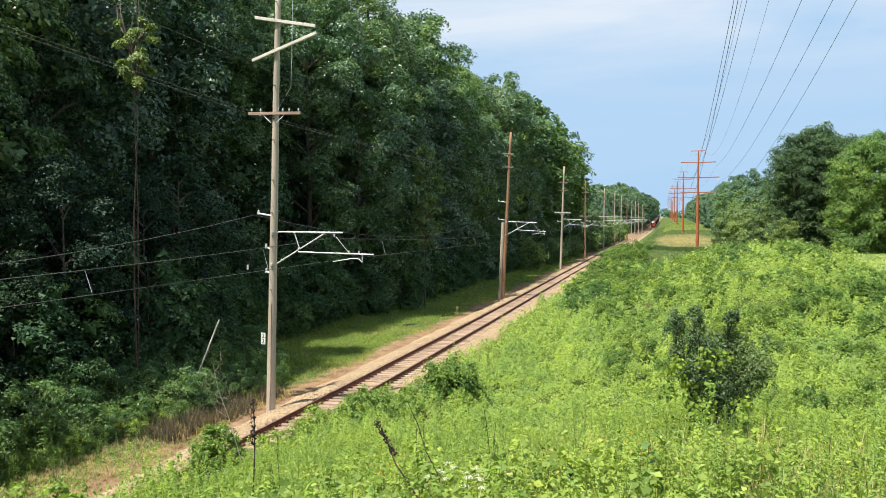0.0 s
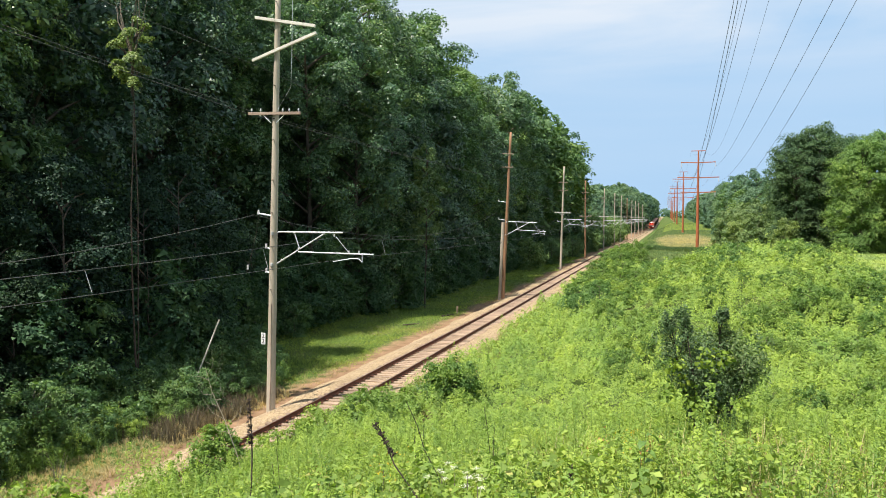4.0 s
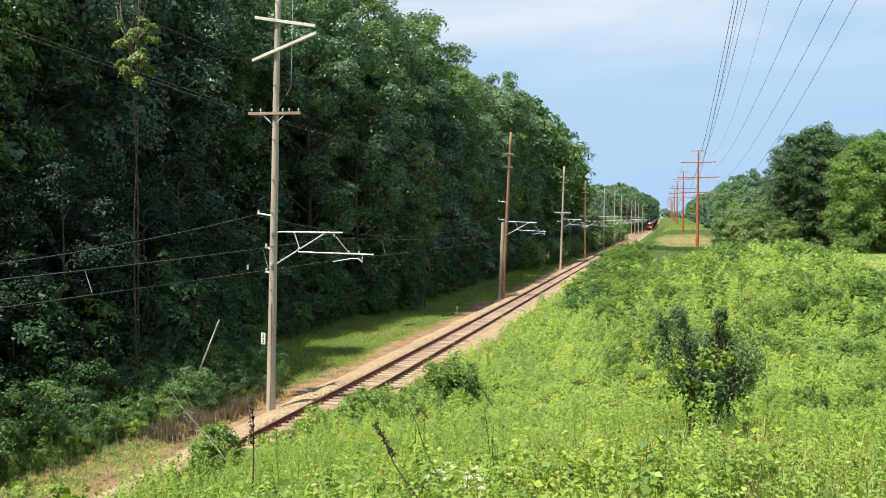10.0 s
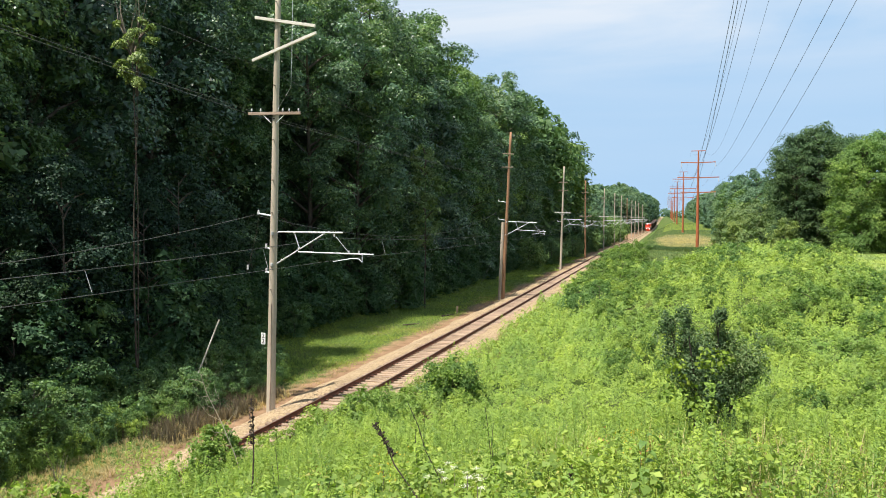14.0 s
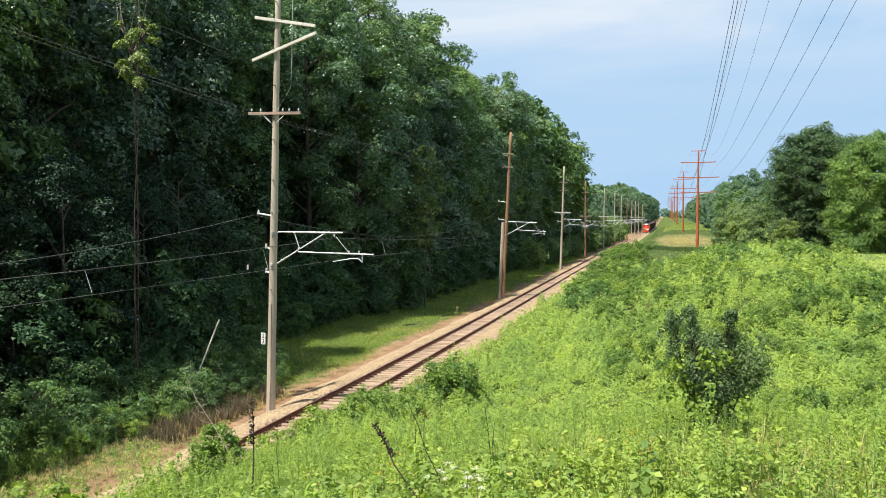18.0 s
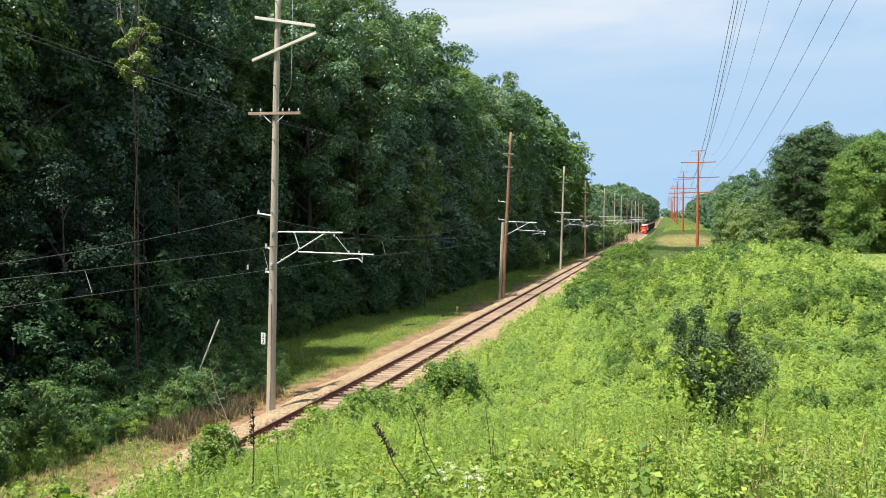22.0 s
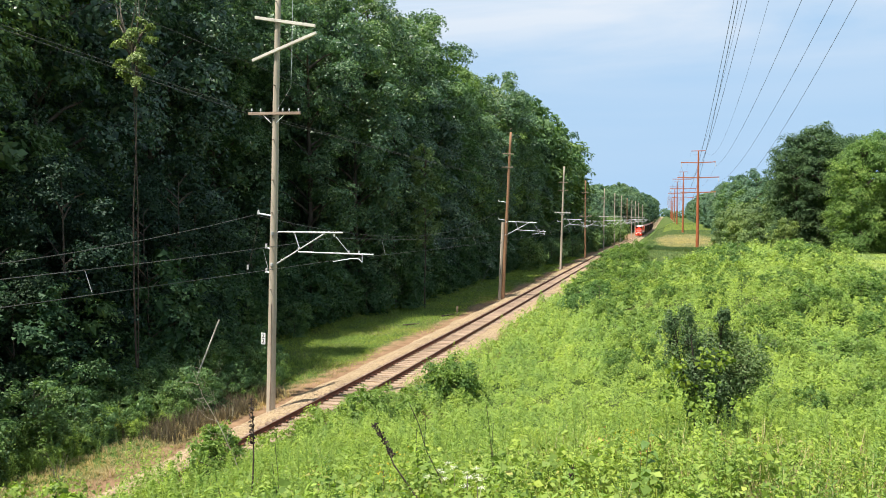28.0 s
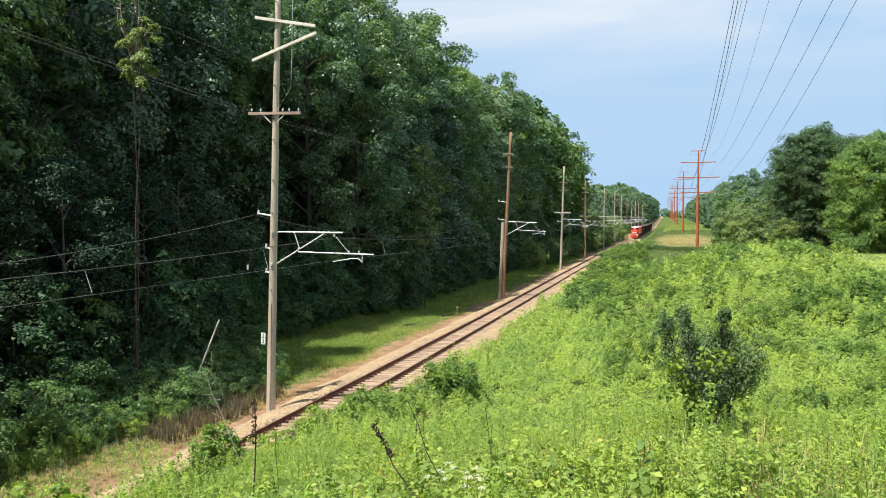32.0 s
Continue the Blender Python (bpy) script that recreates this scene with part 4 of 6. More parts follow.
def build_edge_trees():
    rows = [(YOUNG, -21.5, 27.8, 1.0, "young tree with pale sunlit crown before the forest"),  (NEAREST, -33.4, 29.0, 1.05, "tall dark green deciduous tree at the forest edge"), 
            (MID_KINDS[0], -27.2, 66.0, 0.82, "dark green tree leaning out from the forest"), (MID_KINDS[1], -27.4, 76.0, 0.88, "dark green tree leaning out from the forest"), (MID_KINDS[2], -27.2, 88.0, 0.84, "dark green tree leaning out from the forest"), (MID_KINDS[0], -27.0, 101.0, 0.86, "dark green tree leaning out from the forest"), (MID_KINDS[1], -26.6, 116.0, 0.85, "dark green tree leaning out from the forest"), (SLENDER, -21.9, 70.0, 0.93, "slender pale green tree before the forest")]
    for i, (kind, x, y, s, label) in enumerate(rows):
        m = pose(x, y, gz(x, y), 0, 0, 40 * i)
        t = make_tree(kind, m, label, group="forest edge trees", scale=s)
        SWAY.append((t, m, 0.8, i * 1.3, 2.4 + 0.3 * i))
    rng = np.random.default_rng(5)
    e = thing("dead_treetop", pose(-21.7, 27.9, gz(-21.7, 27.9)), "bare grey branches of a dying treetop", "tree")
    tube("trunk", [(0, 0, -0.2), (0.1, 0.1, 9), (0.0, 0.0, 15.9)], [0.03, 0.022, 0.018], M_DARKSTEM, e, 7)
    for k in range(9):
        a = rng.uniform(-1.0, 1.0)
        end = np.array((math.sin(a) * 1.3, rng.normal(0, 0.5), 15.8 + 2.6 * math.cos(a) * rng.uniform(0.7, 1.1)))
        start = np.array((0, 0, 15.4 + rng.uniform(-0.5, 0.5)))
        tube("limb", [start, (start + end) / 2 + rng.normal(0, 0.15, 3), end], [0.03, 0.02, 0.008], M_STEM, e, 5)


build_edge_trees()

SHRUB_KINDS = [tree_meshes(51, 4.6, 2.4, 0.02, 30, 4200, 0.19, True, M_UNDER, 0.8), tree_meshes(52, 3.4, 2.2, 0.02, 26, 4000, 0.18, True, M_UNDER, 0.8), tree_meshes(53, 7.0, 2.7, 0.02, 36, 4800, 0.21, True, M_UNDER, 0.8)]


def build_understory():
    rng = random.Random(18)
    y = 10.0
    while y < 200:
        x = -24.6 + rng.uniform(-1.1, 0.6) + (0.9 if y < 38 else 0.0) - 2.0 * float(step(36, 42, y) * (1 - step(56, 68, y)))
        m = pose(x, y, gz(x, y), 0, 0, rng.uniform(0, 360))
        make_tree(SHRUB_KINDS[rng.randrange(3)], m, "dense dark green shrub under the forest edge", "shrub", "forest edge shrubs", rng.uniform(0.75, 1.15))
        y += rng.uniform(1.5, 2.4) * (1 + y / 130)


build_understory()


# this sapling carries the forest hollow's shade in its leaf colour
UNDER_TREE = tree_meshes(84, 11, 2.6, 0.02, 40, 12000, 0.15, False, M_SHADED_UNDER)


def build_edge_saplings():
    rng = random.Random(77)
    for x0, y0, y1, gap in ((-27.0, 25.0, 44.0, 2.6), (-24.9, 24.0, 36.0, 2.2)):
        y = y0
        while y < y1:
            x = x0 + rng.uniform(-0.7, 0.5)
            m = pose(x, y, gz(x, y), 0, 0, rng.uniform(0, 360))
            make_tree(UNDER_TREE, m, "leafy sapling under the forest edge, shade put into its leaf colour", "sapling", "forest edge saplings", rng.uniform(0.75, 1.1))
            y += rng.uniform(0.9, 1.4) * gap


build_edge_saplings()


BRUSH = tree_meshes(54, 4.6, 2.4, 0.02, 32, 4200, 0.21, True, M_BRUSH, 0.8)


def build_far_brush():
    rng = random.Random(29)
    y = 128.0
    while y < 335:
        x = float(track_x(y)) - (7.6 if y < 168 else 6.2) + rng.uniform(-2.2, 0.8)
        make_tree(BRUSH, pose(x, y, gz(x, y), 0, 0, rng.uniform(0, 360)), "green brush growing close to the railway track", "shrub", "trackside brush", rng.uniform(0.7, 1.25) + (0.25 if y > 200 else 0))
        y += rng.uniform(4.5, 7.0)


build_far_brush()


VERGE_KINDS = [tree_meshes(55, 4.4, 2.3, 0.02, 30, 5200, 0.15, False, M_VERGE, 0.8), tree_meshes(56, 3.4, 2.2, 0.02, 26, 4600, 0.15, False, M_VERGE, 0.8)]


def build_verge_shrubs():
    rng = random.Random(19)
    for x, y, s in ((-22.6, 25.0, 0.7), (-22.3, 27.4, 0.7), (-21.9, 29.8, 0.65), (-22.8, 30.6, 0.75), (-22.0, 33.6, 0.6), (-21.9, 22.4, 0.6), (-20.8, 24.6, 0.4), (-20.5, 22.8, 0.32), (-20.2, 25.6, 0.3), (-20.3, 24.0, 0.28), (-19.5, 28.6, 0.5), (-19.0, 28.9, 0.42), (-20.2, 28.2, 0.55), (-21.4, 23.5, 0.5), (-21.8, 28.0, 0.55), (-21.6, 32.5, 0.6), (-20.9, 35.5, 0.5), (-22.6, 38.0, 0.6), (-24.6, 43.0, 0.55), (-25.0, 49.0, 0.6), (-21.3, 19.0, 0.6), (-20.0, 28.5, 0.38), (-20.3, 33.4, 0.35), (-20.5, 28.8, 0.48), (-19.7, 29.4, 0.32), (-19.3, 31.5, 0.34), (-18.9, 33.0, 0.3), (-19.5, 27.4, 0.3), (-20.6, 25.8, 0.42), (-20.9, 22.4, 0.4), (-19.2, 35.0, 0.3), (-20.4, 37.0, 0.42)):
        m = pose(x, y, gz(x, y), 0, 0, rng.uniform(0, 360))
        t = make_tree(VERGE_KINDS[rng.randrange(2)], m, "bright green shrub on the verge below the forest", "shrub", "verge shrubs", s)
        SWAY.append((t, m, 0.8, rng.uniform(0, 6.28), rng.uniform(1.8, 2.8)))


build_verge_shrubs()


def build_far_woods():
    rng = random.Random(28)
    spots, mass = [], []
    # beyond the first forest, the track side opens into lower woods
    for y in np.arange(300, 1150, 14):
        edge = -24 - 20 * math.exp(-((y - 360) / 60.0) ** 2)
        for k in range(2 if y < 700 else 1):
            spots.append((edge - 9 * k + rng.uniform(-3, 3), y + rng.uniform(-5, 5), rng.uniform(0.62, 0.76) if y < 430 else rng.uniform(0.72, 0.9) * (1.0 if y < 520 else 1.18)))
    for y in np.arange(205, 345, 9):
        spots.append((-22.5 + rng.uniform(-3, 3), y, rng.uniform(0.3, 0.5)))
        spots.append((-30 + rng.uniform(-3, 3), y + 4, rng.uniform(0.45, 0.6)))
    for y in np.arange(380, 640, 13):
        for k in range(4):
            spots.append((-34 - 10 * k + rng.uniform(-4, 4), y + rng.uniform(-6, 6), (0.74 + 0.0013 * (y - 380)) * rng.uniform(0.92, 1.08)))
    for x, y, s in spots:
        x += float(track_x(y)) + 13.7
        if y < 360:
            make_tree(BRUSH if s < 0.52 else FAR_KINDS[rng.randrange(2)], pose(x, y, gz(x, y), 0, 0, rng.uniform(0, 360)), "distant green tree in the woods beside the line", group="distant trees", scale=s * 4.2 if s < 0.52 else s)
        else:
            mass.append((MASS_KIND[1], x, y, s))
    for y in np.arange(236, 1150, 15):
        for k in range(2 if y < 500 else 1):
            x = 25.5 + 9 * k + rng.uniform(-2, 2.5) + (0.012 * (y - 300) if y > 300 else 0)
            s = rng.uniform(0.7, 0.88) * (1.08 if 260 < y < 360 else 1.0)
            if y < 400:
                make_tree(FAR_KINDS[rng.randrange(2)], pose(x, y + rng.uniform(-4, 4), gz(x, y), 0, 0, rng.uniform(0, 360)), "distant green tree along the power line clearing", group="distant trees", scale=s)
            else:
                mass.append((MASS_KIND[1], x, y + rng.uniform(-4, 4), s))
    woods_mass("distant_woods", "distant green woods on both sides of the line", mass, 3, M_FOREST_HAZE)


build_far_woods()

def build_horizon_woods():
    """The wooded skyline far beyond the line, one mass of crowns."""
    rng = np.random.default_rng(17)
    pts, nrm, sz = [], [], []
    for i in range(420):
        y = rng.uniform(1250, 2300)
        x = rng.uniform(-0.55, 0.42) * y
        if abs(x - 4) < 14 and y < 1500:
            continue
        h = rng.uniform(11, 19)
        k = 90
        d = unit(rng.normal(size=(k, 3)) + np.array((0, -0.2, 0.3)))
        c = np.array((x, y, gz(x, y) + h * 0.5))
        pts.append(c + d * np.array((9, 9, h * 0.5)) * rng.uniform(0.7, 1.0, (k, 1)))
        nrm.append(d + np.array((0, 0, 0.6)) + rng.normal(0, 0.3, (k, 3)))
    pts, nrm = np.concatenate(pts), np.concatenate(nrm)
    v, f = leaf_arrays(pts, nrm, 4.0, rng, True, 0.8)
    tagged(part("horizon_woods", array_mesh("horizon_woods", v, f, M_FOREST_HAZE), None), "distant wooded skyline with haze put into its green", "woods", kind="stuff")


build_horizon_woods()

RIGHT_DARK = tree_meshes(61, 24, 6.2, 0.03, 74, 24000, 0.34, True, M_OAK, belly=0.66)
RIGHT_LIGHT = tree_meshes(62, 24, 7.0, 0.02, 90, 30000, 0.33, True, M_MAPLE, belly=0.5)
WILLOW = tree_meshes(63, 13, 4.4, 0.02, 40, 7000, 0.42, True, M_WILLOW, 1.0, 0.3, belly=0.45)


def build_right_trees():
    rng = random.Random(38)
    rows = [(RIGHT_DARK, 20.2, 132, 0.84, "dark green oak at the edge of the clearing"), (RIGHT_DARK, 22.6, 140, 0.88, "dark green oak at the edge of the clearing"),
            (RIGHT_LIGHT, 26.0, 116, 0.72, "bright green broad-crowned tree at the edge of the clearing"), (RIGHT_LIGHT, 33.0, 114, 0.75, "bright green broad-crowned tree at the edge of the clearing"),
            (RIGHT_LIGHT, 39.5, 118, 0.75, "bright green broad-crowned tree at the edge of the clearing"), (RIGHT_DARK, 31.0, 150, 0.88, "dark green oak at the edge of the clearing"),
            (RIGHT_DARK, 38.0, 134, 0.84, "dark green oak at the edge of the clearing"), (RIGHT_DARK, 44.0, 124, 0.82, "dark green oak at the edge of the clearing"),
            (RIGHT_DARK, 24.5, 172, 0.74, "dark green oak at the edge of the clearing"), (RIGHT_DARK, 29.0, 190, 0.84, "dark green oak at the edge of the clearing")]
    for x, y, s in ((23.0, 131, 0.9), (28.5, 127, 0.8), (23.6, 152, 0.76), (27.5, 137, 0.86), (35.5, 126, 0.84), (25.5, 156, 0.9), (42.0, 130, 0.85)):
        rows.append((RIGHT_DARK, x, y, s, "dark green oak at the edge of the clearing"))
    for x, y, s in ((29.5, 119, 0.8), (36.5, 113, 0.78), (43.0, 116, 0.8)):
        rows.append((RIGHT_LIGHT, x, y, s, "bright green broad-crowned tree at the edge of the clearing"))
    for kind, x, y, s, label in rows:
        m = pose(x, y, gz(x, y), 0, 0, rng.uniform(0, 360))
        t = make_tree(kind, m, label, group="trees by the clearing", scale=s * 0.91)
        SWAY.append((t, m, 0.22, rng.uniform(0, 6.28), rng.uniform(2.8, 4.0)))
    for x, y, s in ((15.4, 138, 0.74), (17.0, 150, 0.84), (15.2, 162, 0.76), (16.6, 178, 0.9), (18.0, 126, 0.5), (17.6, 200, 0.9), (16.0, 215, 0.85)):
        m = pose(x, y, gz(x, y), 0, 0, rng.uniform(0, 360))
        t = make_tree(WILLOW, m, "pale grey-green willow-like tree on the field edge", group="trees by the clearing", scale=s)
        SWAY.append((t, m, 0.3, rng.uniform(0, 6.28), rng.uniform(2.4, 3.4)))


build_right_trees()

# ---------------------------------------------------------------- meadow, weeds and grass


def meadow_height(x, y):
    h = 0.62 + 0.28 * ripple(x, y, 1.0) + 0.4 * ripple(x + 9, y - 4, 2.6) + 0.26 * ripple(x, y, 6.0) + 0.16 * ripple(x + 3, y + 5, 13.0)
    h = h * (0.8 + 0.35 * step(20, 60, y))
    dx = x - track_x(y)
    h = h + (0.42 + 0.4 * ripple(x * 1.3, y, 1.4)) * (1 - step(30, 48, y)) * (1 - step(3.5, 7, dx)) * step(14.5, 20, y)
    h = h * (1 - 0.8 * np.exp(-((x - 0.9) / 1.2) ** 2 - ((y - 14.2) / 2.2) ** 2))
    return np.clip(h, 0.15, 1.7)


def build_meadow():
    """Weeds in leafy domes and upright spikes, finer near the camera, with grass between them."""
    rng = np.random.default_rng(77)
    weeds, blades = [], []
    bands = [(-5, 3.6), (3.6, 6), (6, 8), (8, 11), (11, 15), (15, 20), (20, 27), (27, 36), (36, 48), (48, 62), (62, 80), (80, 104), (104, 150)]
    for y0, y1 in bands:
        yc = (y0 + y1) / 2
        s = max(0.036, yc * 0.0027) if y0 > 0 else 0.2
        x0, x1 = -1.04 * y1 - 1.2, 0.27 * y1 + 1.6
        if y0 < 0:
            x0, x1 = -8.0, 7.0
        x0, x1 = max(x0, -12.3), min(x1, 20.0 if y1 < 105 else 6.0)
        area = (x1 - x0) * (y1 - y0)
        tri = yc > 18
        size = 0.17 + 0.0032 * yc
        plants = int(area * 0.66 / (size * size))
        px, py = rng.uniform(x0, x1, plants), rng.uniform(y0, y1, plants)
        keep = (px > -1.04 * np.maximum(py, 5) - 1.2) & (px - track_x(py) > 2.3 - 0.35 * (1 - step(30, 46, py)) + 0.4 * ripple(px, py, 1.8))
        keep &= (px < 14.4 + 1.0 * ripple(px, py, 0.7)) | (py < 48)
        px, py = px[keep], py[keep]
        ph = meadow_height(px, py) * rng.uniform(0.5, 1.4, len(px)) * (0.3 if y0 < 0 else 1.0)
        per = max(8, int(1.5 * size * size / (s * s * 0.3)))
        k = len(px) * per
        spike = np.repeat(ripple(px * 1.2, py * 1.2, 0.8) + rng.normal(0, 0.45, len(px)) > -0.05, per)
        rho = np.sqrt(rng.random(k))
        a = rng.uniform(0, 2 * np.pi, k)
        rr = np.repeat(size * rng.uniform(0.7, 1.3, len(px)), per)
        up = rng.random(k) ** 0.8
        rho = np.where(spike, (1.12 - up) * (0.45 + 0.55 * rho), rho)
        dx, dy = np.cos(a) * rho, np.sin(a) * rho
        x, y = np.repeat(px, per) + dx * rr, np.repeat(py, per) + dy * rr
        u = np.where(spike, 0.3 + 0.85 * up, (1 - 0.6 * rho ** 2) * (1 - rng.random(k) ** 2 * 0.5))
        p = np.stack([x, y, ground_z(x, y) + np.repeat(ph, per) * u], 1)
        nrm = np.stack([dx * 0.7 - 0.12, dy * 0.7 - 0.2, np.full(k, 0.62)], 1) + rng.normal(0, 0.33, (k, 3))
        weeds.append((*leaf_arrays(p, nrm, s * rng.uniform(0.55, 1.4, k) * np.where(spike, 1.4, 1.0), rng, tri, np.where(spike, 0.32, 0.55)[:, None]), tri))
        kb = int(area * 0.3 / (s * s * 2.0))
        x, y = rng.uniform(x0, x1, kb), rng.uniform(y0, y1, kb)
        keep = (x > -1.04 * np.maximum(y, 5) - 1.2) & (x - track_x(y) > 2.7 - 0.75 * (1 - step(30, 46, y))) & (ripple(x, y, 0.9) + rng.normal(0, 0.4, kb) > 0.1)
        x, y = x[keep], y[keep]
        h = meadow_height(x, y)
        p = np.stack([x, y, ground_z(x, y) + h * 0.35], 1)
        blades.append(blade_arrays(p, h * rng.uniform(0.4, 0.85, len(x)), np.full(len(x), max(0.01, s * 0.17)), rng, 0.3))
    v, f = joined([(a, b) for a, b, t in weeds if not t])
    tagged(part("meadow_weeds", array_mesh("meadow_weeds", v, f, M_WEED), None), "bright green broad-leaved weeds covering the bank", "weeds", kind="stuff")
    v, f = joined([(a, b) for a, b, t in weeds if t])
    tagged(part("meadow_weeds", array_mesh("meadow_weeds", v, f, M_WEED_FAR), None), "bright green weeds covering the mound", "weeds", kind="stuff")
    v, f = joined(blades)
    tagged(part("meadow_grass", array_mesh("meadow_grass", v, f, M_BLADE), None), "yellow-green tall grass among the weeds", "grass", kind="stuff")


build_meadow()


def scatter_blades(name, label, n, xr, yr, h, w, mat, seed, cond=None, lean=0.35):
    rng = np.random.default_rng(seed)
    y = yr[0] + (yr[1] - yr[0]) * rng.random(n) ** 1.5
    x = rng.uniform(xr[0], xr[1], n) + track_x(y) + 13.7
    if cond is not None:
        keep = cond(x, y, rng)
        x, y = x[keep], y[keep]
    p = np.stack([x, y, ground_z(x, y)], 1)
    scale = 1 + y / 60.0
    v, f = blade_arrays(p, h * rng.uniform(0.5, 1.3, len(x)), w * scale, rng, lean)
    tagged(part(name, array_mesh(name, v, f, mat), None), label, "grass", kind="stuff")


def build_grass_strips():
    scatter_blades("verge_grass", "short green grass between forest and railway", 140000, (-26.0, -16.4), (14, 190), 0.15, 0.016, M_MOWN, 3, lambda x, y, r: (x < -17.6 + 1.0 * ripple(x, y, 0.7) + r.normal(0, 0.25, len(x)) - 2.0 * (1 - step(30, 38, y))), 0.9)
    scatter_blades("dry_verge", "dry tan grass beside the ballast", 16000, (-19.4, -16.9), (14, 120), 0.13, 0.012, M_DRY, 4, lambda x, y, r: (ripple(x, y, 0.8) + r.normal(0, 0.3, len(x)) > 0.15) | (y < 28) & (r.random(len(x)) < 0.6))
    scatter_blades("mown_field", "bright mown grass beyond the weedy mound", 110000, (13, 42), (60, 150), 0.2, 0.05, M_LAWN, 8, lambda x, y, r: x > 13.8 + 1.0 * ripple(x, y, 0.7), 1.3)
    scatter_blades("bright_field_grass", "sunlit yellow-green grass far along the clearing", 26000, (-4, 22), (440, 660), 0.5, 0.05, M_LAWN, 12, lambda x, y, r: ripple(x, y, 0.05) + r.normal(0, 0.3, len(x)) > -0.5)
    scatter_blades("trackside_grass", "rough brownish grass along the foot of the bank", 9000, (-11.6, -10.3), (29, 80), 0.42, 0.014, M_DRY, 13, lambda x, y, r: (x > -11.2 + 0.4 * ripple(x, y, 0.9)) & (r.random(len(x)) < 0.5))
    scatter_blades("bank_foot_grass", "green grass along the foot of the bank", 9000, (-11.5, -10.0), (29, 80), 0.5, 0.016, M_MOWN, 14, lambda x, y, r: x > -11.1 + 0.4 * ripple(x, y, 0.9))
    # a narrow band of tall blades in the oak leaf's dark green
    scatter_blades("ditch_reeds", "strip of tall dark green grass across the field before the pylon", 9000, (-5.5, 15), (224, 240), 0.9, 0.03, M_OAK, 15, None)
    scatter_blades("field_grass", "tall green grass in the power line clearing", 120000, (-9, 26), (100, 640), 0.55, 0.013, M_REED, 6, lambda x, y, r: (x < 12.5) | (y > 140))
    scatter_blades("dry_field_grass", "pale dry grass patch in the clearing", 60000, (-7.0, 22), (255, 380), 0.6, 0.03, M_STRAW, 7, lambda x, y, r: np.abs((y - 312) / 34 + 0.5 * ripple(x, y, 0.35) + r.normal(0, 0.45, len(x))) + np.maximum(0, np.abs(x - 8) - 7) / 6 * (1 + r.random(len(x))) < 0.9)


build_grass_strips()

# ---------------------------------------------------------------- bushes and single plants


def leaf_lobe(rng, centre, rad, k, size, flat=1.0, aspect=0.5):
    d = unit(rng.normal(size=(k, 3)))
    p = np.array(centre) + d * rad * rng.random((k, 1)) ** 0.5 * np.array((1, 1, flat))
    return leaf_arrays(p, d * 0.6 + np.array((0, 0, 0.5)) + rng.normal(0, 0.5, (k, 3)), size * rng.uniform(0.6, 1.3, k), rng, False, aspect)


BUSH_BRANCHES = []


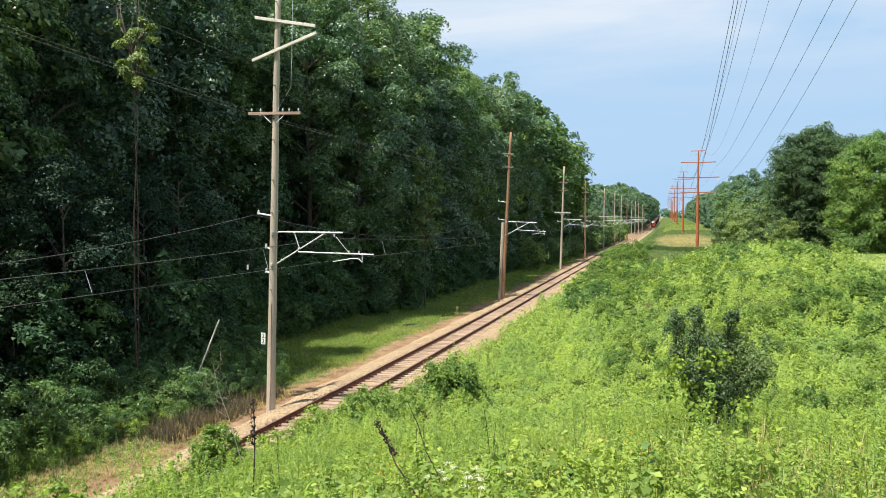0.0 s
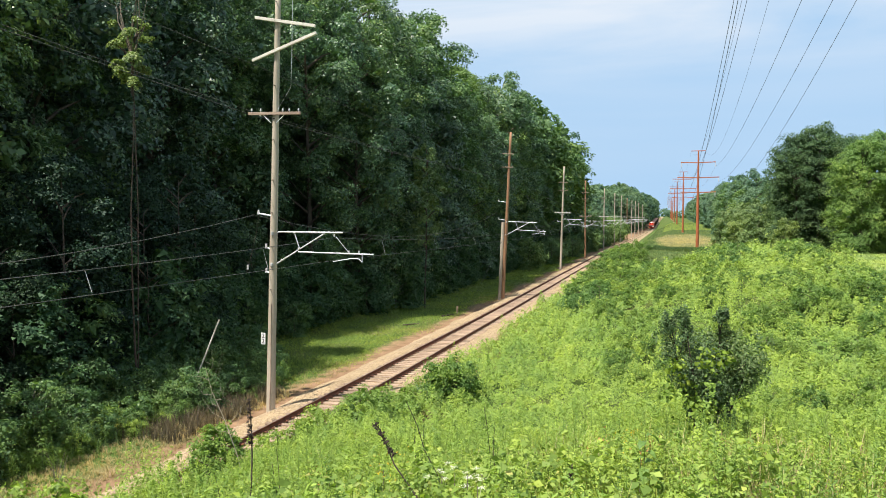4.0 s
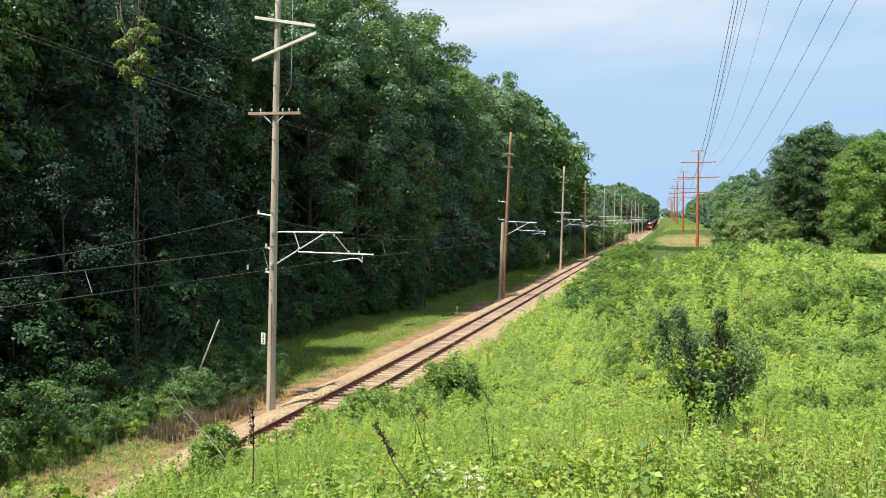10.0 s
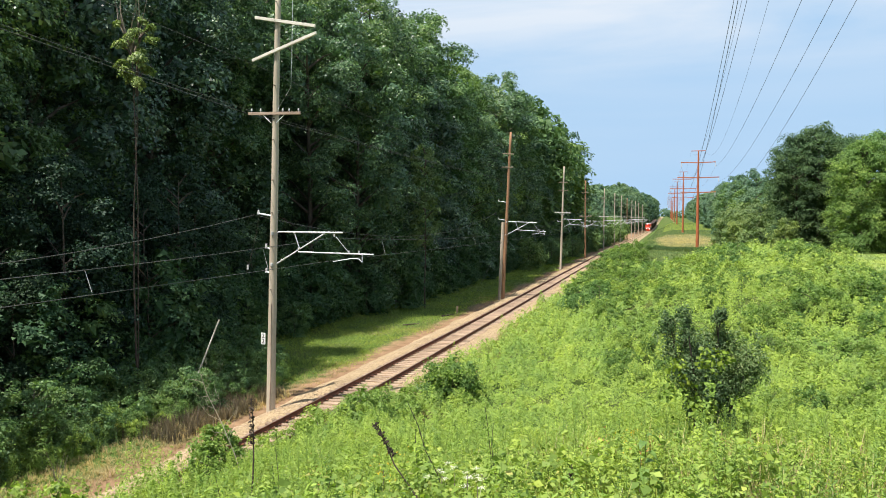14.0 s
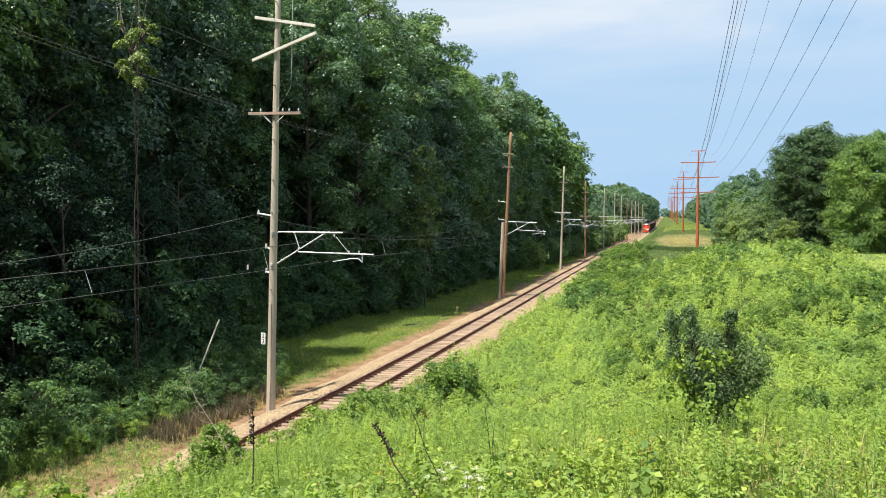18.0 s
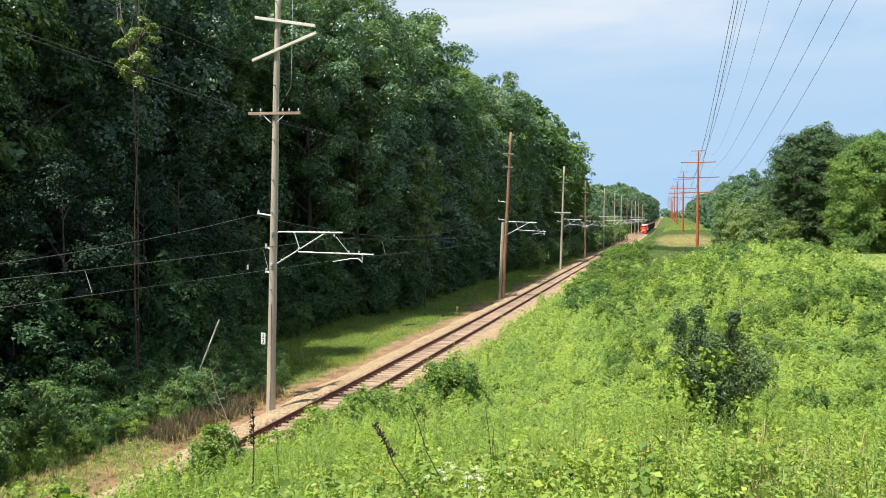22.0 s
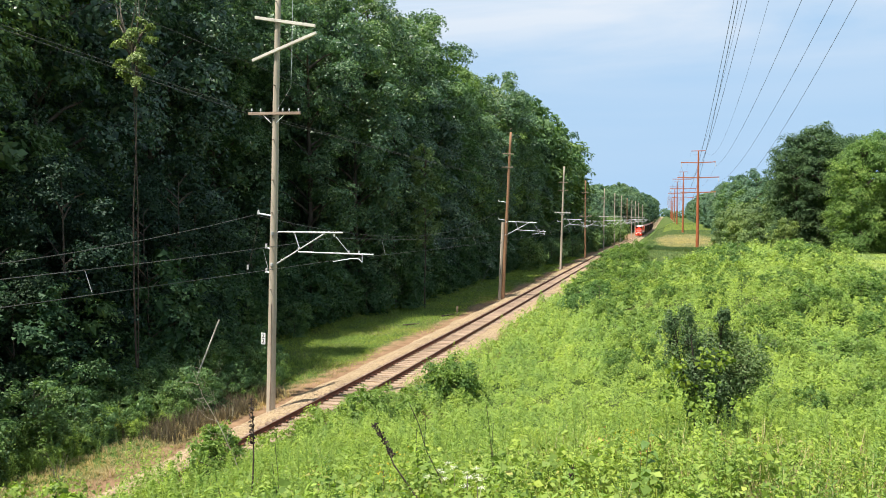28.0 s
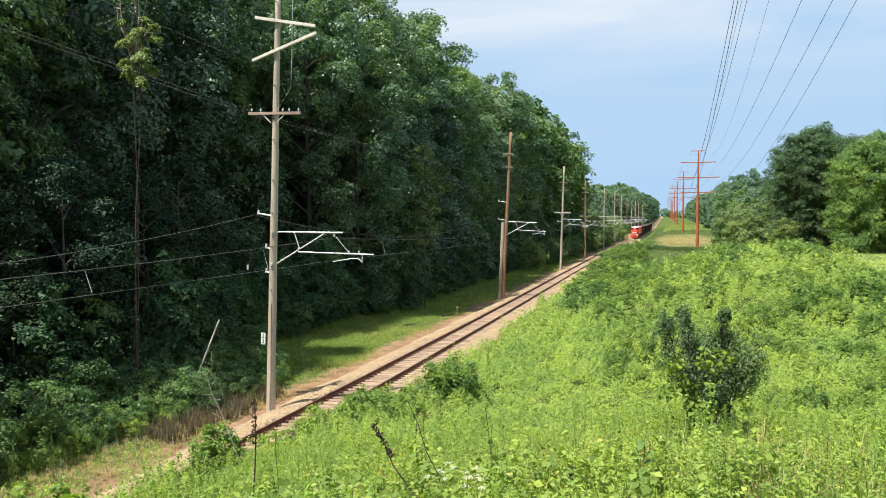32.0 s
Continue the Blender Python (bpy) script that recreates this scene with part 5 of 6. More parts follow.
def build_big_bush():
    rng = np.random.default_rng(91)
    base = pose(0.9, 16.0, gz(0.9, 16.0) - 0.05)
    bush = thing("bush", base, "tall dark grey-green bush with vines climbing through it", "bush")
    lobes = [(-0.78, 2.55, 0.22, 1), (-0.7, 2.15, 0.26, 1), (-0.42, 2.75, 0.2, 1), (-0.4, 2.2, 0.3, 1), (0.3, 2.72, 0.16, 1), (0.3, 2.35, 0.22, 1), (0.0, 1.95, 0.44, 2), (0.48, 1.95, 0.38, 2),
             (0.82, 1.85, 0.32, 1), (-0.34, 1.6, 0.36, 2), (0.12, 1.35, 0.42, 2.6), (0.6, 1.5, 0.34, 1.6), (-0.1, 0.95, 0.34, 2.2), (0.2, 0.7, 0.32, 2.2), (0.08, 0.32, 0.28, 1.6)]
    for x, z, rad, dens in lobes:
        y = rng.uniform(-0.35, 0.35)
        stem = tube_arrays([(x * 0.1, y * 0.1, -0.2), (x * 0.5, y * 0.6, z * 0.45), (x, y, z + rad * 0.5)], [0.03, 0.02, 0.006], 5)
        twigs = [tube_arrays([(x * 0.8, y, z * 0.85), np.array((x, y, z)) + rng.normal(0, rad * 0.6, 3)], [0.008, 0.003], 3) for k in range(5)]
        v, f = joined([stem, *twigs])
        branch = part("branch", array_mesh("branch", v, f, M_DARKSTEM, True), None, bush)
        tall = z > 2.1
        pieces = [leaf_lobe(rng, (x, y, z), rad * (0.75 if tall else 1.1), int((420 if tall else 1150) * dens), 0.062, 1.7 if tall else 1.1, 0.5)] + [leaf_lobe(rng, np.array((x, y, z)) + rng.normal(0, rad * 0.6, 3), rad * 0.3, 40, 0.062, 2.0, 0.55) for k in range(6)]
        v, f = joined(pieces)
        part("foliage", array_mesh("foliage", v, f, M_OLIVE), None, branch)
        BUSH_BRANCHES.append((branch, z))
    for x, y, z, rad, k in [(-0.75, -0.5, 1.3, 0.3, 190), (-0.05, -0.6, 1.5, 0.3, 60), (-0.45, -0.4, 1.45, 0.2, 80), (0.02, -0.55, 1.95, 0.38, 230), (0.3, -0.4, 2.0, 0.2, 70), (-0.15, -0.62, 0.95, 0.32, 230), (0.05, -0.45, 1.05, 0.25, 90), (0.62, -0.55, 1.1, 0.34, 170), (-0.5, -0.35, 0.65, 0.25, 70), (0.2, -0.4, 0.4, 0.3, 110), (-0.62, -0.45, 1.75, 0.28, 150), (-0.35, -0.5, 1.15, 0.26, 120), (-0.05, -0.5, 0.6, 0.28, 130)]:
        v, f = leaf_lobe(rng, (x, y, z), rad * 0.85, int(k * 0.4), 0.095, 0.9, 0.8)
        part("vine", array_mesh("vine", v, f, M_BUSH_VINE), None, bush, "bright yellow-green vine leaves")


build_big_bush()

SMALL_SHRUBS = [tree_meshes(71, 1.5, 0.95, 0.02, 24, 2800, 0.085, False, M_BRAMBLE, 0.85, 0.3), tree_meshes(72, 1.3, 1.0, 0.02, 22, 2400, 0.085, False, M_SHRUB, 0.8, 0.3), tree_meshes(73, 1.6, 1.1, 0.02, 24, 3400, 0.085, True, M_TALLWEED, 1.0, 0.5), tree_meshes(74, 2.2, 0.6, 0.25, 22, 2400, 0.075, False, M_BRAMBLE, 0.85, 0.4)]


def build_shrubs():
    rng = random.Random(61)
    rows = [(1, -11.7, 24.3, 1.15), (1, -11.7, 25.8, 1.3), (1, -11.4, 27.2, 1.35), (1, -11.3, 25.0, 1.1), (0, -11.0, 28.4, 1.2), (1, -10.6, 29.8, 1.2), (1, -10.8, 26.4, 1.2), (0, -10.9, 24.0, 0.8), (1, -10.4, 27.8, 1.0), (1, -11.7, 22.8, 1.0), (1, -11.4, 21.4, 0.95), (1, -11.1, 20.2, 0.8), (0, -11.2, 28.7, 0.95), (1, -10.6, 25.0, 1.1), (1, -10.7, 27.4, 1.05), (0, -9.2, 33.0, 1.5), (0, -8.7, 32.6, 1.35), (0, -9.6, 33.4, 1.1), (3, -11.4, 17.5, 1.15), (3, -11.1, 17.6, 1.05), (3, -11.25, 17.2, 0.95), (1, -7.7, 7.6, 0.95), (0, -10.7, 26.2, 0.95), (1, -10.3, 24.4, 0.8), (0, -10.4, 28.0, 0.95), 
            (0, 7.2, 42.4, 1.2), (0, 6.6, 41.6, 0.9), (2, 4.4, 55.5, 0.9), (1, 7.9, 41.4, 1.0), (2, 9.6, 38.5, 0.8), (0, 10.4, 45.0, 1.1), (1, 11.0, 40.0, 0.9), (0, 10.2, 33.0, 0.9), (1, 2.6, 62.0, 1.2), (2, 5.4, 64.0, 1.1), (0, 8.8, 60.0, 1.2), (1, 12.0, 62.0, 1.4), (0, 13.2, 60.0, 1.0),
            (0, 12.6, 52.0, 1.0), (1, -0.5, 58.0, 1.1), (0, -2.4, 66.0, 1.3), (2, -4.8, 63.0, 1.3), (2, -6.0, 60.0, 1.2), (2, -7.0, 64.0, 1.3), (2, -5.4, 68.0, 1.3), (0, -7.6, 72.0, 1.4), (1, -4.0, 78.0, 1.6), (0, -8.4, 84.0, 1.5), (1, -6.4, 88.0, 1.5), (0, -4.5, 92.0, 1.5), (0, -8.8, 96.0, 1.55),
            (1, -7.4, 102.0, 1.8), (0, -8.8, 110.0, 1.9), (0, -5.4, 112.0, 2.0), (1, -8.4, 120.0, 2.1), (0, -9.0, 130.0, 2.2), (0, -6.8, 134.0, 2.3), (1, -8.6, 142.0, 2.2), (0, -4.6, 146.0, 2.3), (0, -10.0, 152.0, 1.9), (1, -9.8, 164.0, 2.1), (0, -9.4, 176.0, 1.9), (1, -9.0, 190.0, 1.7), (0, -8.8, 204.0, 1.7), (2, -1.4, 118.0, 1.8), (0, 1.8, 110.0, 1.5), (0, 4.4, 118.0, 1.5), (1, -2.0, 100.0, 1.3), (0, -8.6, 160.0, 2.0), (0, -5.0, 176.0, 2.7), (0, -8.4, 182.0, 2.0)]
    for i in range(120):
        y = rng.uniform(26, 72)
        rows.append((rng.choice((1, 1, 1, 0, 0)), rng.uniform(-4, 14.5) * min(1, y / 52), y, rng.uniform(0.32, 0.62) + 0.006 * y))
    for i in range(60):
        y = rng.uniform(56, 104)
        rows.append((rng.choice((0, 0, 2, 1)), rng.uniform(-6.5, 14.5), y, rng.uniform(0.7, 1.15)))
    labels = ("dark green leafy shrub on the weedy bank", "bright green vine-covered shrub on the weedy bank", "grey-green tall weed clump on the weedy mound", "narrow dark green shrub beside the railway track")
    for k, x, y, s in rows:
        x, y = x + rng.uniform(-0.2, 0.2), y + rng.uniform(-0.2, 0.2)
        m = pose(x, y, gz(x, y) - 0.05, 0, 0, rng.uniform(0, 360))
        t = make_tree(SMALL_SHRUBS[k], m, labels[k], "shrub", "shrubs on the bank", s)
        if y < 50 and x > -13:
            SWAY.append((t, m, 1.2, rng.uniform(0, 6.28), rng.uniform(1.6, 2.6)))

    for k, x, y, s in ((1, -20.3, 22.6, 0.75), (0, -20.7, 24.2, 0.9), (1, -19.9, 25.2, 0.65), (1, -20.2, 21.0, 0.6), (0, -20.8, 26.6, 0.9), (1, -19.5, 26.6, 0.5), (1, -20.9, 20.0, 0.7), (0, -21.2, 22.0, 1.0), (1, -18.6, 31.6, 0.5), (1, -18.9, 34.5, 0.6), (0, -19.4, 36.2, 0.7)):
        m = pose(x, y, gz(x, y) - 0.05, 0, 0, rng.uniform(0, 360))
        t = make_tree(SMALL_SHRUBS[k], m, "leafy green weed clump beside the dry verge grass", "shrub", "verge weed clumps", s)
        SWAY.append((t, m, 1.0, rng.uniform(0, 6.28), rng.uniform(1.6, 2.6)))


build_shrubs()


def proto_forb(seed, h, leaves=26, ll=0.1, aspect=0.27):
    rng = np.random.default_rng(seed)
    lean = rng.normal(0, 0.12, 2) * h
    top = np.array((lean[0], lean[1], h))
    stalk = tube_arrays([(0, 0, 0), top * 0.5 + np.array((0, 0, 0.02)), top], [0.006, 0.005, 0.002], 3)
    u = np.linspace(0.25, 1.0, leaves)
    a = np.arange(leaves) * 2.4 + rng.uniform(0, 6)
    size = ll * (1.15 - 0.6 * u)
    d = np.stack([np.cos(a), np.sin(a), 0.35 + 0.5 * u], 1)
    b = np.stack([-np.sin(a), np.cos(a), np.zeros(leaves)], 1)
    c = top[None] * u[:, None]
    d = unit(d)
    v = np.stack([c, c + d * size[:, None] * 0.5 + b * size[:, None] * aspect * 0.5, c + d * size[:, None] - np.array((0, 0, 0.25)) * size[:, None], c + d * size[:, None] * 0.5 - b * size[:, None] * aspect * 0.5], 1).reshape(-1, 3)
    return joined([stalk, (v, np.arange(leaves * 4).reshape(-1, 4))])


def proto_broad(seed, h, leaves=14, size=0.13):
    rng = np.random.default_rng(seed)
    a = rng.uniform(0, 6.28, leaves)
    r = rng.uniform(0.05, 0.3, leaves) * h
    p = np.stack([np.cos(a) * r, np.sin(a) * r, h * rng.uniform(0.45, 1.0, leaves)], 1)
    stems = [tube_arrays([(0, 0, 0), q], [0.005, 0.002], 3) for q in p[::7]]
    return joined([leaf_arrays(p, np.array((0, 0, 0.9)) + rng.normal(0, 0.65, (leaves, 3)), size * rng.uniform(0.45, 1.35, leaves), rng, False, 0.75), *stems])


def proto_tuft(seed, h, blades=16, splay=0.5):
    rng = np.random.default_rng(seed)
    pieces = []
    for i in range(blades):
        a = rng.uniform(0, 6.28)
        l = h * rng.uniform(0.5, 1.1)
        out = np.array((math.cos(a), math.sin(a), 0)) * l * rng.uniform(0.1, splay)
        b = np.array((-math.sin(a), math.cos(a), 0)) * 0.006
        p0 = np.array((math.cos(a), math.sin(a), 0)) * 0.03
        p1, p2 = p0 + out * 0.35 + np.array((0, 0, l * 0.6)), p0 + out + np.array((0, 0, l * (1.2 - 0.5 * splay)))
        pieces.append((np.array([p0 - b, p0 + b, p1 + b, p1 - b, p2 + b * 0.2, p2 - b * 0.2]), np.array([[0, 1, 2, 3], [3, 2, 4, 5]])))
    return joined(pieces)


def strewn(name, label, category, protos, x, y, scale, mat, seed, sink=0.0, lift=None):
    """Many small plants in one object of stuff."""
    rng = np.random.default_rng(seed)
    which = rng.integers(0, len(protos), len(x))
    out = []
    for i, (v, f) in enumerate(protos):
        sel = which == i
        k = int(sel.sum())
        if not k:
            continue
        a = rng.uniform(0, 2 * np.pi, k)
        s = (scale[sel] if isinstance(scale, np.ndarray) else np.full(k, scale)) * rng.uniform(0.7, 1.25, k)
        vx = (v[None, :, 0] * np.cos(a)[:, None] - v[None, :, 1] * np.sin(a)[:, None]) * s[:, None] + x[sel][:, None]
        vy = (v[None, :, 0] * np.sin(a)[:, None] + v[None, :, 1] * np.cos(a)[:, None]) * s[:, None] + y[sel][:, None]
        base = ground_z(x[sel], y[sel]) - sink + (0 if lift is None else lift[sel])
        vz = v[None, :, 2] * s[:, None] + base[:, None]
        verts = np.stack([vx, vy, vz], -1).reshape(-1, 3)
        faces = (f[None] + (np.arange(k) * len(v))[:, None, None]).reshape(-1, f.shape[1])
        out.append((verts, faces))
    v, f = joined(out)
    tagged(part(name, array_mesh(name, v, f, mat), None), label, category, kind="stuff")


def near_spots(n, y0, y1, seed, x_lo=-0.95, x_hi=0.36, power=0.8):
    rng = np.random.default_rng(seed)
    y = y0 + (y1 - y0) * rng.random(n) ** power
    x = y * rng.uniform(x_lo, x_hi, n) + rng.normal(0, 0.3, n)
    keep = x - track_x(y) > 2.3
    return x[keep], y[keep]


def build_near_plants():
    forbs = [proto_forb(i, h) for i, h in enumerate((0.75, 0.95, 0.6, 0.85))]
    broad = [proto_broad(10 + i, h, 20, 0.06) for i, h in enumerate((0.5, 0.65, 0.4))]
    tufts = [proto_tuft(20 + i, h) for i, h in enumerate((0.7, 0.9, 0.55))]
    x, y = near_spots(2000, 5.4, 22, 301, -0.95, 0.28)
    strewn("tall_weeds", "leafy green tall weeds on the near bank", "weeds", forbs, x, y, 0.8 + 0.008 * y, M_WEED, 1)
    x, y = near_spots(420, 5.0, 10, 302, -0.66, 0.2)
    strewn("broad_leaf_weeds", "bright yellow-green broad-leaved vines on the near bank", "weeds", broad, x, y, 0.9 + 0.015 * y, M_VINE, 2, 0.0, 0.3 * meadow_height(x, y))
    x, y = near_spots(1500, 5.2, 15, 303, -0.85, 0.28)
    strewn("tall_grass", "yellow-green tall grass tufts on the near bank", "grass", tufts, x, y, 0.75, M_BLADE, 3)
    x, y = near_spots(1200, 5.4, 20, 311, -0.75, 0.28)
    patch = ripple(x * 1.7, y * 1.7, 1.3) > 0.1
    strewn("feathery_weeds", "darker green feathery weed clumps on the near bank", "weeds", [proto_forb(60 + i, h, 40, 0.085, 0.2) for i, h in enumerate((0.8, 1.05, 0.65))], x[patch], y[patch], 0.95, M_SHRUB, 11)
    x, y = near_spots(260, 5.0, 15, 312, -0.72, 0.28)
    strewn("straw_stems", "pale straw-coloured grass stems over the weeds", "grass", [proto_tuft(40 + i, h, 4) for i, h in enumerate((1.0, 1.2, 0.8))], x, y, 0.62, M_STRAW, 12)
    large = [proto_broad(30 + i, h, 12, 0.085) for i, h in enumerate((0.5, 0.6))]
    x, y = near_spots(120, 5.5, 9.5, 305, -0.62, 0.0)
    strewn("large_leaf_weeds", "large pale yellow-green leaves at the foot of the bank", "weeds", large, x, y, 1.0, M_VINE, 9, 0.0, 0.25 * meadow_height(x, y))
    x, y = near_spots(110, 6.5, 13.0, 306, 0.05, 0.27)
    strewn("dry_stems", "thin reddish brown dry stems among the grass", "grass", tufts, x, y, 0.85, M_DRY, 10)
    rng = np.random.default_rng(304)
    y = rng.uniform(13, 40, 420)
    x = rng.uniform(-22.8, -19.6, 420)
    strewn("forest_edge_weeds", "tall green weeds below the forest edge", "weeds", forbs, x, y, 1.15, M_SHRUB, 5)
    y = rng.uniform(24.5, 33, 700)
    x = rng.uniform(-20.2, -17.3, 700)
    strewn("dry_brush", "brown dead brush behind the pole", "grass", tufts, x, y, 0.85, M_SHADED_BRUSH, 7)
    y = rng.uniform(20, 26.5, 150) + rng.normal(0, 1.2, 150)
    x = -20.0 + 0.7 * ripple(y, y * 3.0, 1.7) + rng.normal(0, 0.6, 150)
    strewn("goldenrod", "yellow-green goldenrod stems beside the dry grass", "weeds", [proto_forb(70 + i, h, 46, 0.09, 0.22) for i, h in enumerate((0.9, 0.7, 1.05))], x, y, rng.uniform(0.4, 1.0, 150), M_VERGE, 8)
    y = rng.uniform(14, 34, 2200)
    x = rng.uniform(-19.9, -17.1, 2200) + 0.4 * ripple(y, y, 1.0)
    strewn("dry_grass_tufts", "dry tan grass tufts beside the ballast", "grass", [proto_tuft(80 + i, h, 22, 1.0) for i, h in enumerate((0.6, 0.8, 0.5))], x, y, rng.uniform(0.2, 0.45, 2200), M_DRY, 6)


build_near_plants()


def build_stalks():
    # dead seed stalks and thorny canes standing over the weeds
    rng = np.random.default_rng(55)
    rows = [(-4.66, 8.0, 1.95, 0.014, 0.5, True), (-4.1, 7.8, 1.1, 0.007, -10, False), (-3.6, 7.6, 1.0, 0.006, 8, False), (-2.1, 7.4, 1.45, 0.012, -32, True), (-1.85, 7.2, 1.55, 0.008, -22, False), (-1.56, 7.2, 1.4, 0.006, -3, False), (-1.55, 7.4, 1.2, 0.006, -3, False),
            (-0.74, 7.2, 0.75, 0.009, -6, True), (-4.9, 8.0, 1.1, 0.006, -14, False), (-3.1, 9.6, 1.4, 0.006, 4, False), (0.3, 8.8, 0.9, 0.006, 3, False), (1.5, 9.5, 0.9, 0.006, -5, False), (-2.7, 8.4, 1.3, 0.006, -2, False), (2.0, 10.5, 1.0, 0.006, 2, False), (-4.35, 8.2, 1.5, 0.006, -3, False), (1.9, 9.0, 0.8, 0.006, 3, False), (0.9, 8.4, 0.7, 0.006, -6, False)]
    for x, y, h, r, lean, head in rows:
        m = pose(x, y, gz(x, y) - 0.1, 0, lean, 0)
        s = thing("dead_stalk", m, "dry dark brown seed stalk standing above the weeds", "plant stalk", "dead stalks")
        pts = [(rng.normal(0, 0.012), rng.normal(0, 0.012), z) for z in np.linspace(0, h, 7)]
        tube("stem", pts, np.linspace(r, r * 0.4, 7), M_DARKSTEM, s, 6)
        k = 150 if head else 24
        lo = 0.72 if head else 0.35
        zz = rng.uniform(lo * h, h, k)
        p = np.stack([rng.normal(0, r * 1.1, k), rng.normal(0, r * 1.1, k), zz + (0.02 * np.sin(zz * 60) if head else 0)], 1)
        v, f = leaf_arrays(p, rng.normal(0, 1, (k, 3)), 0.038 if head else 0.05, rng, False, 0.6)
        tagged(part("seed_head" if head else "withered_leaves", array_mesh("seed_head", v, f, M_DARKSTEM if head else M_WEED), None, s), kind="stuff")
        SWAY.append((s, m, 1.0, rng.uniform(0, 6.28), rng.uniform(1.5, 2.4)))


build_stalks()


def build_flowers():
    rng = np.random.default_rng(66)
    spots = [(-1.75, 6.9, 4), (-1.9, 7.0, 3), (-1.62, 6.95, 4), (-2.0, 6.9, 3), (-1.45, 6.05, 3)]
    for x, y, k in spots:
        m = pose(x, y, gz(x, y) + 0.25)
        e = thing("wildflower", m, "white umbel wildflower among the bank weeds", "flower", "white wildflowers")
        tube("stem", [(0, 0, -0.3), (0.01, 0, 0.44)], [0.006, 0.004], M_STEM, e, 4)
        pts = []
        for j in range(k):
            c = np.array((rng.normal(0, 0.07), rng.normal(0, 0.07), 0.44 + rng.normal(0, 0.03)))
            pts.append(c + rng.normal(0, 1, (34, 3)) * np.array((0.022, 0.022, 0.005)))
        pts = np.concatenate(pts)
        v, f = leaf_arrays(pts, np.array((0, 0, 1.0)) + rng.normal(0, 0.25, (len(pts), 3)), 0.011, rng, False, 0.9)
        tagged(part("umbel", array_mesh("umbel", v, f, M_PETAL), None, e), kind="stuff")
    for name, mat, label, pts0 in (("orange_leaves", M_ORANGE, "orange-turned leaves on a weed stem", [(-0.62, 8.3), (-4.3, 9.0), (-0.2, 7.6)]), ("yellow_flower", M_YELLOW, "small yellow wildflower head on the bank", [(-3.2, 9.2), (-2.9, 7.7), (-19.8, 24.2), (-20.3, 24.6), (-0.4, 9.4)])):
        for x, y in pts0:
            e = thing("weed_plant", pose(x, y, gz(x, y)), label, "plant")
            tube("stem", [(0, 0, 0), (0.02, 0, 0.75)], [0.006, 0.003], M_STEM, e, 4)
            p = np.array((0.02, 0, 0.75)) + rng.normal(0, 1, (26, 3)) * np.array((0.09, 0.09, 0.1))
            v, f = leaf_arrays(p, np.array((0, 0, 0.6)) + rng.normal(0, 0.6, (26, 3)), 0.036, rng, False, 0.4)
            tagged(part("head", array_mesh("head", v, f, mat), None, e), kind="stuff")


build_flowers()


